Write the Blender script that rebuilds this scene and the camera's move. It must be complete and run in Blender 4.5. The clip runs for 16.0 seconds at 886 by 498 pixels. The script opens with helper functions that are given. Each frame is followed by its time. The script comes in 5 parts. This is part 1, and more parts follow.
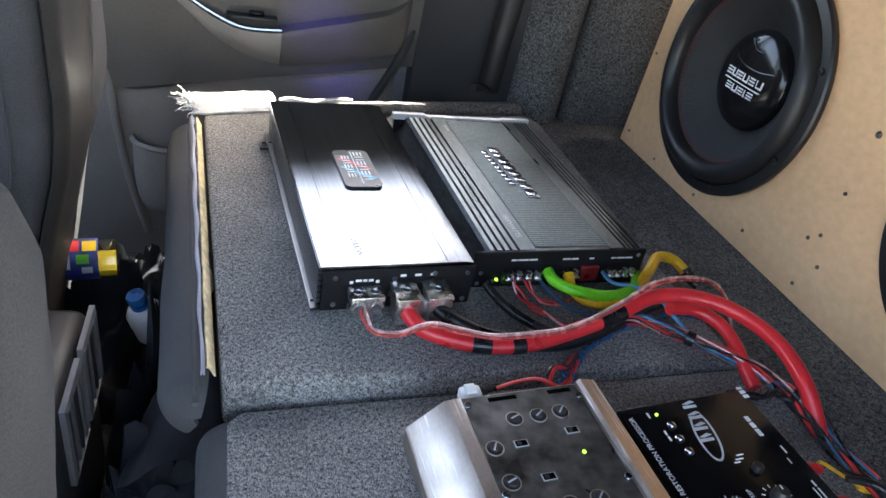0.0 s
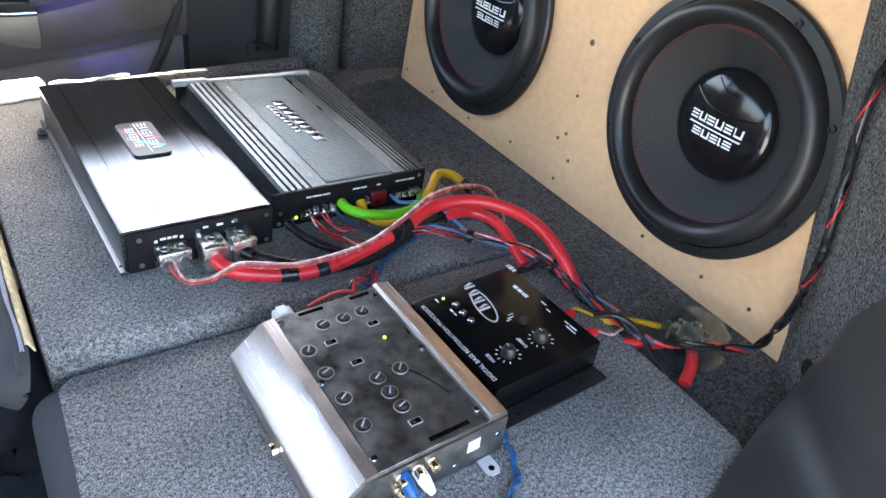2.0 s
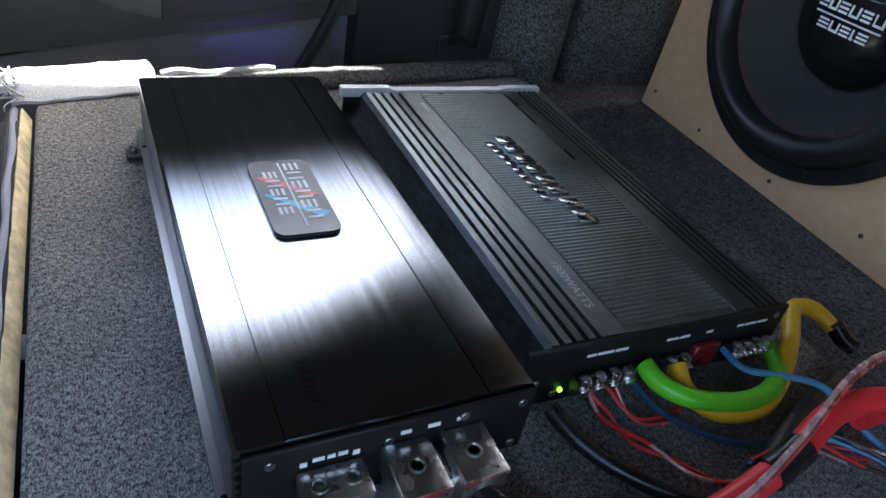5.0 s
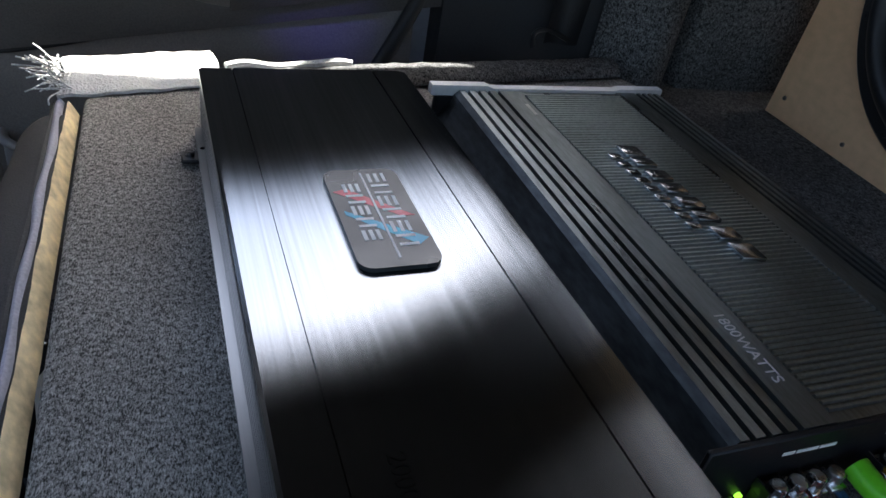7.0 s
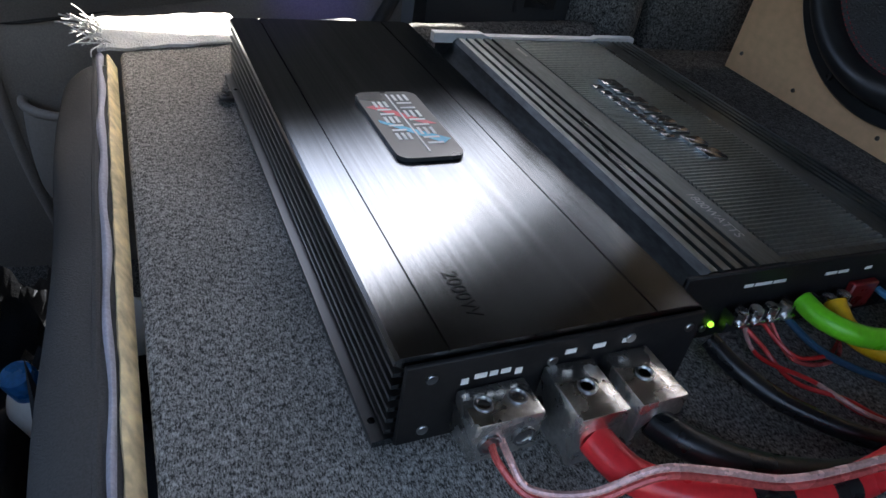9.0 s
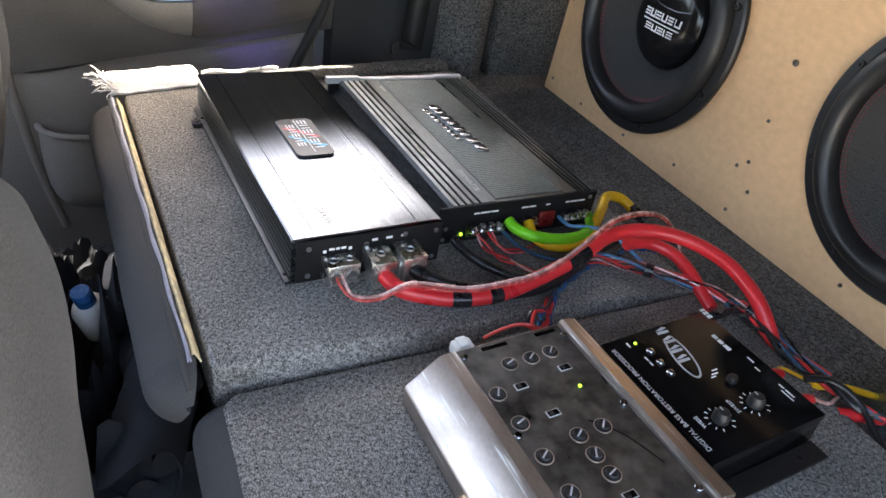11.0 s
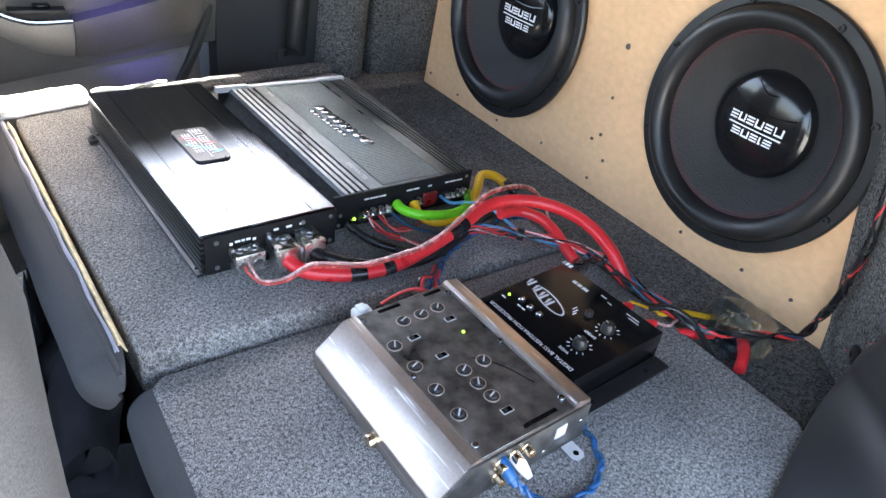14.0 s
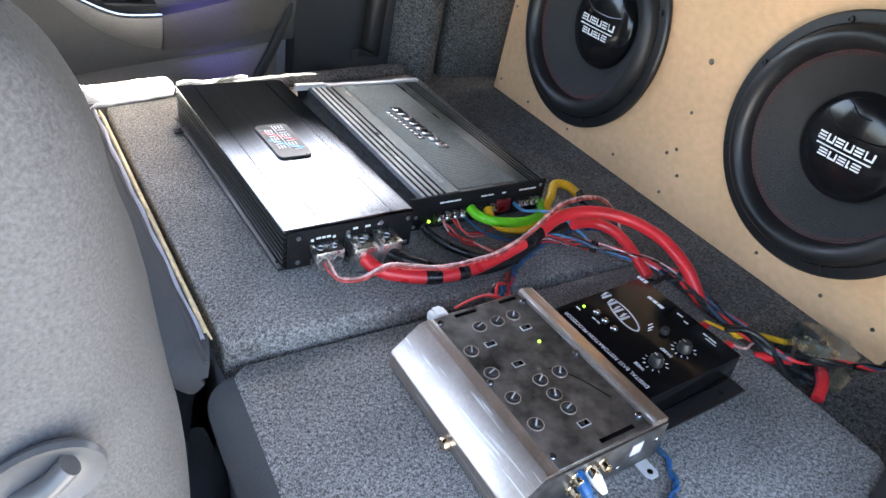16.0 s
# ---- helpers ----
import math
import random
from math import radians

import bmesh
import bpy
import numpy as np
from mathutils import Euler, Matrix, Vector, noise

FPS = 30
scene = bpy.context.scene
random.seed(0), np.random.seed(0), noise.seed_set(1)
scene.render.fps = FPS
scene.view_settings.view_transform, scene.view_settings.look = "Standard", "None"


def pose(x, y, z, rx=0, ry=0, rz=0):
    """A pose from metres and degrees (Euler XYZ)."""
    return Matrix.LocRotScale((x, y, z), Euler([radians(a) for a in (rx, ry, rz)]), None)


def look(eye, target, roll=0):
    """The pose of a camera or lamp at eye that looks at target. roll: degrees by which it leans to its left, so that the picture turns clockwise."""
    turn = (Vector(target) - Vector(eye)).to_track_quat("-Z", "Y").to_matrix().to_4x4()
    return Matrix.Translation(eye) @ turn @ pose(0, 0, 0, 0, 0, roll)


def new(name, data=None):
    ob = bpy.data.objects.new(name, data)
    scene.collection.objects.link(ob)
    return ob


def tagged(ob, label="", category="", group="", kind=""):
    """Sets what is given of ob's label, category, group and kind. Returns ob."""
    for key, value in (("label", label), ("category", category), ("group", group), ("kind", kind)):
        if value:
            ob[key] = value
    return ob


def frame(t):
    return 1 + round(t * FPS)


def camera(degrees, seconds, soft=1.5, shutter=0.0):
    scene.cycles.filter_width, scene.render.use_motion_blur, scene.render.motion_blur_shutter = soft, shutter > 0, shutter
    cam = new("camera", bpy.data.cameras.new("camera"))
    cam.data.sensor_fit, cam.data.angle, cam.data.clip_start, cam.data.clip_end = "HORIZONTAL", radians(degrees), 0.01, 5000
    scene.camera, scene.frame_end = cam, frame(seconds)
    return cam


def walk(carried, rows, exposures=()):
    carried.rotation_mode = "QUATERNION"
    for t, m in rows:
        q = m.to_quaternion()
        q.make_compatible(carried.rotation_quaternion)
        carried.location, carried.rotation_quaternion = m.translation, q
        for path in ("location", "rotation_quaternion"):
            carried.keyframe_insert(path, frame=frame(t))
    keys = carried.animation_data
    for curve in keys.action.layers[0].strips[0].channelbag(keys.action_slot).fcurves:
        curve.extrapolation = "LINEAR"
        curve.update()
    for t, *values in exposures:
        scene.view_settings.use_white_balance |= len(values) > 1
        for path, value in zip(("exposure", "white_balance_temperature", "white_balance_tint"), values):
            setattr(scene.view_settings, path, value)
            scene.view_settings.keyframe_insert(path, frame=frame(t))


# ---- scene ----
cam = camera(66.0, 16.0)
PATH = [
    (0, (-0.1157, 0.304, 0.4393), (0.4674, 1.902, -0.6131), 11.67),
    (0.5, (-0.1087, 0.303, 0.44), (0.5058, 1.894, -0.605), 11.50),
    (1, (-0.0854, 0.274, 0.4458), (0.5982, 1.848, -0.5796), 10.58),
    (1.5, (-0.0898, 0.212, 0.4581), (0.7423, 1.717, -0.5618), 9.83),
    (2, (-0.1103, 0.197, 0.4681), (0.8899, 1.55, -0.6133), 9.61),
    (2.5, (-0.1369, 0.21, 0.4564), (0.9667, 1.485, -0.6201), 9.48),
    (3, (-0.1747, 0.24, 0.4623), (0.945, 1.502, -0.613), 9.41),
    (3.5, (-0.174, 0.316, 0.4553), (0.9303, 1.585, -0.6253), 9.68),
    (4, (-0.1148, 0.446, 0.4192), (0.9118, 1.768, -0.6754), 10.55),
    (4.5, (-0.0796, 0.559, 0.3804), (0.7854, 1.971, -0.7402), 11.50),
    (5, (-0.0586, 0.646, 0.3213), (0.6927, 2.113, -0.8126), 11.85),
    (5.2, (-0.0565, 0.663, 0.3022), (0.6572, 2.141, -0.8409), 11.70),
    (7.3, (-0.0534, 0.751, 0.265), (0.5495, 2.282, -0.8726), 10.70),
    (7.5, (-0.0524, 0.74, 0.2639), (0.5515, 2.271, -0.8727), 10.70),
    (8, (-0.0631, 0.714, 0.2505), (0.5408, 2.245, -0.8871), 10.50),
    (8.2, (-0.0777, 0.708, 0.2392), (0.532, 2.233, -0.9017), 10.60),
    (10.3, (-0.1413, 0.483, 0.3485), (0.6714, 1.938, -0.7585), 10.55),
    (10.5, (-0.1531, 0.44, 0.3741), (0.6666, 1.889, -0.7342), 10.85),
    (11, (-0.1753, 0.317, 0.4293), (0.6477, 1.769, -0.6722), 10.76),
    (11.5, (-0.1973, 0.202, 0.4704), (0.6439, 1.646, -0.628), 10.69),
    (12, (-0.2184, 0.133, 0.4895), (0.6671, 1.554, -0.6041), 10.15),
    (12.5, (-0.2077, 0.172, 0.482), (0.7804, 1.534, -0.5998), 9.79),
    (13, (-0.2215, 0.202, 0.4666), (0.811, 1.535, -0.6093), 9.96),
    (13.5, (-0.2152, 0.208, 0.4733), (0.8265, 1.535, -0.6001), 9.78),
    (14, (-0.2054, 0.225, 0.4678), (0.8434, 1.55, -0.6019), 9.69),
    (14.5, (-0.1978, 0.228, 0.4595), (0.8692, 1.54, -0.6072), 9.62),
    (15, (-0.2386, 0.244, 0.4655), (0.8255, 1.56, -0.599), 10.12),
    (15.5, (-0.2415, 0.251, 0.4676), (0.7673, 1.605, -0.6031), 10.43),
    (16, (-0.2395, 0.244, 0.4675), (0.7046, 1.635, -0.615), 10.73),
]
# the clip's own exposure: it closes down over the bright amplifier top
EXPOSURES = [(0.0, 3.6, 6550, 9), (1.0, 3.8, 6550, 9), (2.5, 4.32, 6500, 9), (4.0, 3.85, 6350, 9), (5.0, 2.95, 5900, 7), (7.5, 2.45, 6150, 8), (8.2, 2.55, 6200, 8), (10.3, 3.2, 7000, 11), (11.0, 3.68, 7300, 12), (12.0, 4.25, 7050, 11), (13.0, 4.27, 6750, 11), (14.5, 4.2, 6600, 10), (16.0, 4.03, 6600, 10)]
walk(cam, [(t, look(eye, target, roll)) for t, eye, target, roll in PATH], EXPOSURES)

# ---- world, sun and exposure ----
SUN_EL, SUN_AZ = 60.0, 45.0
world = bpy.data.worlds.new("sky")
scene.world = world
world.use_nodes = True
wn = world.node_tree.nodes
wl = world.node_tree.links
sky = wn.new("ShaderNodeTexSky")
sky.sky_type = 'NISHITA'
sky.sun_disc = False
sky.sun_elevation = radians(SUN_EL)
sky.sun_rotation = radians(90 - SUN_AZ)
sky.dust_density = 5.0
sky.ozone_density = 0.4
wn["Background"].inputs["Strength"].default_value = 0.15
wl.new(sky.outputs["Color"], wn["Background"].inputs["Color"])
sun = new("sun", bpy.data.lights.new("sun", 'SUN'))
sun.data.energy = 5.0
sun.data.angle = radians(0.5)
sun.data.color = (1.0, 0.95, 0.88)
sd = Vector((math.cos(radians(SUN_AZ)) * math.cos(radians(SUN_EL)), math.sin(radians(SUN_AZ)) * math.cos(radians(SUN_EL)), math.sin(radians(SUN_EL))))
sun.matrix_world = look(sd * 20, (0, 0, 0))

# blue glow on the far door's armrest, thrown by an added, unseen spot
blue_spot = new("blue_glow_spot", bpy.data.lights.new("blue_glow_spot", 'SPOT'))
blue_spot.data.energy, blue_spot.data.color = 3.0, (0.16, 0.12, 1.0)
blue_spot.data.spot_size, blue_spot.data.spot_blend, blue_spot.data.shadow_soft_size = radians(11), 1.0, 0.01
blue_spot.matrix_world = look((-0.22, 0.95, 0.71), (0.035, 1.56, 0.075))


# ---- materials ----
def mat(name, col, rough=0.6, metal=0.0, var=0.25, big=6.0, fine=120.0, bump=0.1, stretch=(1, 1, 1), spec=0.5, rvar=0.1, coat=0.0):
    """A surface with colour variation at two scales, uneven gloss and fine relief."""
    m = bpy.data.materials.new(name)
    m.use_nodes = True
    n, l = m.node_tree.nodes, m.node_tree.links
    p = n["Principled BSDF"]
    p.inputs["Roughness"].default_value = rough
    p.inputs["Metallic"].default_value = metal
    p.inputs["Specular IOR Level"].default_value = spec
    p.inputs["Coat Weight"].default_value = coat
    tc = n.new("ShaderNodeTexCoord")
    mp = n.new("ShaderNodeMapping")
    mp.inputs["Scale"].default_value = stretch
    l.new(tc.outputs["Object"], mp.inputs["Vector"])
    a, b = n.new("ShaderNodeTexNoise"), n.new("ShaderNodeTexNoise")
    a.inputs["Scale"].default_value, b.inputs["Scale"].default_value = big, fine
    a.inputs["Detail"].default_value, b.inputs["Detail"].default_value = 3.0, 4.0
    for t in (a, b):
        l.new(mp.outputs["Vector"], t.inputs["Vector"])
    mx = n.new("ShaderNodeMath")
    mx.operation = 'ADD'
    l.new(a.outputs["Fac"], mx.inputs[0])
    l.new(b.outputs["Fac"], mx.inputs[1])
    r = n.new("ShaderNodeMapRange")
    r.inputs["From Min"].default_value, r.inputs["From Max"].default_value = 0.7, 1.3
    r.inputs["To Min"].default_value, r.inputs["To Max"].default_value = 1 - var, 1 + var
    l.new(mx.outputs[0], r.inputs["Value"])
    c = n.new("ShaderNodeVectorMath")
    c.operation = 'SCALE'
    c.inputs[0].default_value = col
    l.new(r.outputs["Result"], c.inputs["Scale"])
    l.new(c.outputs["Vector"], p.inputs["Base Color"])
    if rvar:
        q = n.new("ShaderNodeMapRange")
        q.inputs["From Min"].default_value, q.inputs["From Max"].default_value = 0.3, 0.7
        q.inputs["To Min"].default_value, q.inputs["To Max"].default_value = max(rough - rvar, 0.03), min(rough + rvar, 1.0)
        l.new(a.outputs["Fac"], q.inputs["Value"])
        l.new(q.outputs["Result"], p.inputs["Roughness"])
    if bump:
        k = n.new("ShaderNodeBump")
        k.inputs["Strength"].default_value = bump
        k.inputs["Distance"].default_value = 0.002
        l.new(b.outputs["Fac"], k.inputs["Height"])
        l.new(k.outputs["Normal"], p.inputs["Normal"])
    return m


def brushed_metal(name, col, rough, amount, turn):
    """Anodised sheet brushed along y, turned by some degrees: streaky tone, gloss spread across the brushing."""
    m = bpy.data.materials.new(name)
    m.use_nodes = True
    n, l = m.node_tree.nodes, m.node_tree.links
    n.remove(n["Principled BSDF"])
    g, v, tc = n.new("ShaderNodeBsdfAnisotropic"), n.new("ShaderNodeCombineXYZ"), n.new("ShaderNodeTexCoord")
    g.distribution = 'BECKMANN'
    g.inputs["Anisotropy"].default_value = amount
    v.inputs[0].default_value, v.inputs[1].default_value = -math.sin(radians(turn)), math.cos(radians(turn))
    l.new(v.outputs["Vector"], g.inputs["Tangent"])
    total = None
    for sx, sy, w in ((420.0, 3.0, 0.55), (60.0, 1.2, 0.45)):
        mp, t, k = n.new("ShaderNodeMapping"), n.new("ShaderNodeTexNoise"), n.new("ShaderNodeMath")
        mp.inputs["Scale"].default_value = (sx, sy, sx)
        t.inputs["Scale"].default_value, t.inputs["Detail"].default_value = 1.0, 3.0
        k.operation = 'MULTIPLY'
        k.inputs[1].default_value = w
        l.new(tc.outputs["Object"], mp.inputs["Vector"])
        l.new(mp.outputs["Vector"], t.inputs["Vector"])
        l.new(t.outputs["Fac"], k.inputs[0])
        if total is None:
            total = k.outputs[0]
        else:
            a = n.new("ShaderNodeMath")
            a.operation = 'ADD'
            l.new(total, a.inputs[0])
            l.new(k.outputs[0], a.inputs[1])
            total = a.outputs[0]
    for lo, hi, kind in ((0.84, 1.16, "tone"), (rough - 0.015, rough + 0.015, "gloss")):
        q = n.new("ShaderNodeMapRange")
        q.inputs["From Min"].default_value, q.inputs["From Max"].default_value = 0.35, 0.65
        q.inputs["To Min"].default_value, q.inputs["To Max"].default_value = lo, hi
        l.new(total, q.inputs["Value"])
        if kind == "tone":
            c = n.new("ShaderNodeVectorMath")
            c.operation = 'SCALE'
            c.inputs[0].default_value = col
            l.new(q.outputs["Result"], c.inputs["Scale"])
            l.new(c.outputs["Vector"], g.inputs["Color"])
        else:
            l.new(q.outputs["Result"], g.inputs["Roughness"])
    l.new(g.outputs["BSDF"], n["Material Output"].inputs["Surface"])
    return m


def carpet_mat(name, dark, light, scale=1.0, bump=0.16):
    """Needle-felt car carpet: short tangled fibres, pale over dark, with clumps and trodden patches."""
    m = bpy.data.materials.new(name)
    m.use_nodes = True
    n, l = m.node_tree.nodes, m.node_tree.links
    p = n["Principled BSDF"]
    p.inputs["Roughness"].default_value = 0.95
    p.inputs["Specular IOR Level"].default_value = 0.15
    tc = n.new("ShaderNodeTexCoord")

    def fibres(turn, sx, sy):
        mp, t = n.new("ShaderNodeMapping"), n.new("ShaderNodeTexNoise")
        mp.inputs["Rotation"].default_value = (0, 0, radians(turn))
        mp.inputs["Scale"].default_value = (sx * scale, sy * scale, sy * scale)
        t.inputs["Scale"].default_value, t.inputs["Detail"].default_value = 1.0, 1.5
        t.inputs["Distortion"].default_value = 0.6
        l.new(tc.outputs["Object"], mp.inputs["Vector"])
        l.new(mp.outputs["Vector"], t.inputs["Vector"])
        return t.outputs["Fac"]

    def calc(op, a, b):
        k = n.new("ShaderNodeMath")
        k.operation = op
        for i, q in enumerate((a, b)):
            if isinstance(q, float):
                k.inputs[i].default_value = q
            else:
                l.new(q, k.inputs[i])
        return k.outputs[0]

    pile = calc('MAXIMUM', calc('MAXIMUM', fibres(20, 900.0, 330.0), fibres(-50, 850.0, 360.0)), fibres(85, 950.0, 380.0))
    clump, patch = n.new("ShaderNodeTexNoise"), n.new("ShaderNodeTexNoise")
    clump.inputs["Scale"].default_value, clump.inputs["Detail"].default_value = 210.0 * scale, 7.0
    clump.inputs["Roughness"].default_value = 0.78
    patch.inputs["Scale"].default_value, patch.inputs["Detail"].default_value = 9.0, 8.0
    for t in (clump, patch):
        l.new(tc.outputs["Object"], t.inputs["Vector"])
    fac = calc('ADD', pile, calc('MULTIPLY', calc('SUBTRACT', clump.outputs["Fac"], 0.5), 0.85))
    ramp = n.new("ShaderNodeValToRGB")
    e = ramp.color_ramp.elements
    e[0].position, e[0].color = 0.46, (*dark, 1)
    e[1].position, e[1].color = 0.78, (*light, 1)
    l.new(fac, ramp.inputs["Fac"])
    r = n.new("ShaderNodeMapRange")
    r.inputs["From Min"].default_value, r.inputs["From Max"].default_value = 0.35, 0.65
    r.inputs["To Min"].default_value, r.inputs["To Max"].default_value = 0.84, 1.16
    l.new(patch.outputs["Fac"], r.inputs["Value"])
    c = n.new("ShaderNodeVectorMath")
    c.operation = 'SCALE'
    l.new(ramp.outputs["Color"], c.inputs[0])
    l.new(r.outputs["Result"], c.inputs["Scale"])
    l.new(c.outputs["Vector"], p.inputs["Base Color"])
    k = n.new("ShaderNodeBump")
    k.inputs["Strength"].default_value = bump
    k.inputs["Distance"].default_value = 0.0015
    l.new(fac, k.inputs["Height"])
    l.new(k.outputs["Normal"], p.inputs["Normal"])
    return m


def glow(name, col, strength):
    m = bpy.data.materials.new(name)
    m.use_nodes = True
    p = m.node_tree.nodes["Principled BSDF"]
    p.inputs["Base Color"].default_value = (*col, 1)
    p.inputs["Emission Color"].default_value = (*col, 1)
    p.inputs["Emission Strength"].default_value = strength
    return m


def clear(name, col, gloss=0.14, rough=0.06):
    """Thin clear plastic: lets the view through and mirrors a little."""
    m = bpy.data.materials.new(name)
    m.use_nodes = True
    n, l = m.node_tree.nodes, m.node_tree.links
    n.remove(n["Principled BSDF"])
    a, b, x = n.new("ShaderNodeBsdfTransparent"), n.new("ShaderNodeBsdfGlossy"), n.new("ShaderNodeMixShader")
    a.inputs["Color"].default_value = (*col, 1)
    b.inputs["Roughness"].default_value = rough
    x.inputs["Fac"].default_value = gloss
    l.new(a.outputs["BSDF"], x.inputs[1])
    l.new(b.outputs["BSDF"], x.inputs[2])
    l.new(x.outputs["Shader"], n["Material Output"].inputs["Surface"])
    return m


def scuffed_steel(name, col, rough):
    """Bent bare sheet steel with cloudy wear, fine crossing scratches and dull scuffs."""
    m = mat(name, col, rough, 1.0, 0.10, 26, 300, 0.012, (1.4, 0.7, 1.4), rvar=0.0)
    n, l = m.node_tree.nodes, m.node_tree.links
    p = n["Principled BSDF"]
    tc = n.new("ShaderNodeTexCoord")
    total = None
    for turn, sc in ((24.0, (260, 12, 260)), (-32.0, (300, 16, 300)), (78.0, (240, 10, 240))):
        mp, t, r = n.new("ShaderNodeMapping"), n.new("ShaderNodeTexNoise"), n.new("ShaderNodeMapRange")
        mp.inputs["Rotation"].default_value = (0.2, 0.1, radians(turn))
        mp.inputs["Scale"].default_value = sc
        t.inputs["Scale"].default_value, t.inputs["Detail"].default_value = 1.0, 2.0
        r.inputs["From Min"].default_value, r.inputs["From Max"].default_value = 0.64, 0.72
        l.new(tc.outputs["Object"], mp.inputs["Vector"])
        l.new(mp.outputs["Vector"], t.inputs["Vector"])
        l.new(t.outputs["Fac"], r.inputs["Value"])
        if total is None:
            total = r.outputs["Result"]
        else:
            a = n.new("ShaderNodeMath")
            a.operation, a.use_clamp = 'ADD', True
            l.new(total, a.inputs[0])
            l.new(r.outputs["Result"], a.inputs[1])
            total = a.outputs[0]
    q = n.new("ShaderNodeTexNoise")
    q.inputs["Scale"].default_value, q.inputs["Detail"].default_value = 34.0, 6.0
    l.new(tc.outputs["Object"], q.inputs["Vector"])
    w, z = n.new("ShaderNodeMapRange"), n.new("ShaderNodeMath")
    w.inputs["From Min"].default_value, w.inputs["From Max"].default_value = 0.35, 0.7
    w.inputs["To Min"].default_value, w.inputs["To Max"].default_value = rough - 0.04, rough + 0.08
    l.new(q.outputs["Fac"], w.inputs["Value"])
    z.operation, z.inputs[2].default_value = 'MULTIPLY_ADD', 0.0
    z.inputs[1].default_value = 0.2
    l.new(total, z.inputs[0])
    l.new(w.outputs["Result"], z.inputs[2])
    l.new(z.outputs[0], p.inputs["Roughness"])
    mixc = n.new("ShaderNodeMix")
    mixc.data_type = 'RGBA'
    old = p.inputs["Base Color"].links[0].from_socket
    l.new(total, mixc.inputs["Factor"])
    l.new(old, mixc.inputs[6])
    mixc.inputs[7].default_value = (0.97, 0.95, 0.93, 1)
    l.new(mixc.outputs[2], p.inputs["Base Color"])
    return m


M = {}
M["carpet"] = carpet_mat("grey_carpet", (0.037, 0.036, 0.034), (0.475, 0.462, 0.440), 1.35)
M["carpet_dark"] = carpet_mat("dark_carpet", (0.010, 0.010, 0.010), (0.25, 0.244, 0.233), 1.2)
M["felt"] = mat("white_felt", (0.75, 0.74, 0.71), 0.95, 0, 0.15, 20, 500, 0.8)
M["lilac"] = mat("pale_lilac_cloth", (0.40, 0.40, 0.47), 0.85, 0, 0.2, 30, 500, 0.2, spec=0.2)
M["foam"] = mat("yellowed_foam", (0.80, 0.66, 0.40), 0.9, 0, 0.35, 25, 120, 0.3)
M["seat"] = mat("grey_seat_cloth", (0.070, 0.071, 0.073), 0.9, 0, 0.35, 9, 700, 0.35, spec=0.25)
M["seat_dark"] = mat("dark_seat_cloth", (0.066, 0.067, 0.069), 0.9, 0, 0.25, 7, 900, 0.35, spec=0.25)
M["ply"] = mat("birch_board", (0.72, 0.452, 0.25), 0.62, 0, 0.10, 7, 90, 0.06, (1, 0.8, 1.2), spec=0.3)
M["alu_black"] = brushed_metal("brushed_black_aluminium", (0.195, 0.207, 0.220), 0.25, 0.58, 4.5)
M["alu_fin"] = mat("black_anodised_fins", (0.20, 0.208, 0.216), 0.30, 1.0, 0.15, 20, 200, 0.0, (1, 0.04, 1), rvar=0.03)
M["amp_grey"] = mat("worn_graphite_aluminium", (0.18, 0.203, 0.210), 0.36, 1.0, 0.3, 14, 260, 0.05, (2, 0.3, 1))
M["panel_tex"] = mat("ribbed_graphite_panel", (0.31, 0.35, 0.355), 0.36, 1.0, 0.2, 10, 300, 0.03)
M["end_black"] = mat("black_end_plate", (0.010, 0.010, 0.011), 0.45, 0, 0.3, 12, 250, 0.05, spec=0.22)
M["silver"] = scuffed_steel("scuffed_bare_steel", (0.66, 0.57, 0.515), 0.34)
M["smoked"] = mat("smoked_steel_plate", (0.17, 0.168, 0.163), 0.36, 0.9, 0.45, 22, 90, 0.01, rvar=0.10)
M["screw_grey"] = mat("grey_steel_screw", (0.40, 0.405, 0.41), 0.30, 1.0, 0.30, 16, 70, 0.01, rvar=0.08)
M["dark_print"] = brushed_metal("dark_etched_print", (0.085, 0.09, 0.096), 0.25, 0.58, 4.5)
# scuffed flank metal; the flank's shade is put into its darker colour
M["amp_side_shaded"] = mat("scuffed_shaded_flank", (0.060, 0.066, 0.070), 0.48, 1.0, 0.4, 40, 260, 0.05, (1, 0.3, 1))
M["screw_dark"] = mat("dark_steel_screw", (0.22, 0.20, 0.18), 0.4, 1.0, 0.3, 60, 300, 0.05)
M["nickel"] = mat("nickel_terminal", (0.80, 0.785, 0.76), 0.27, 1.0, 0.2, 60, 400, 0.08)
M["chrome"] = mat("chrome", (0.40, 0.41, 0.43), 0.20, 1.0, 0.05, 40, 300, 0.02, rvar=0.04)
M["brass"] = mat("gold_plated_brass", (0.86, 0.70, 0.50), 0.27, 1.0, 0.15, 60, 300, 0.05)
M["white_metal"] = mat("bare_aluminium_edge", (0.72, 0.73, 0.74), 0.45, 0.5, 0.1, 20, 200, 0.05)
M["gloss_black"] = mat("gloss_black_paint", (0.004, 0.004, 0.0045), 0.16, 0, 0.3, 12, 200, 0.0, rvar=0.05, spec=0.22)
M["satin_black"] = mat("satin_black_plastic", (0.014, 0.014, 0.015), 0.45, 0, 0.3, 15, 300, 0.12)
M["rubber"] = mat("black_rubber", (0.013, 0.0135, 0.0145), 0.42, 0, 0.25, 14, 400, 0.06)
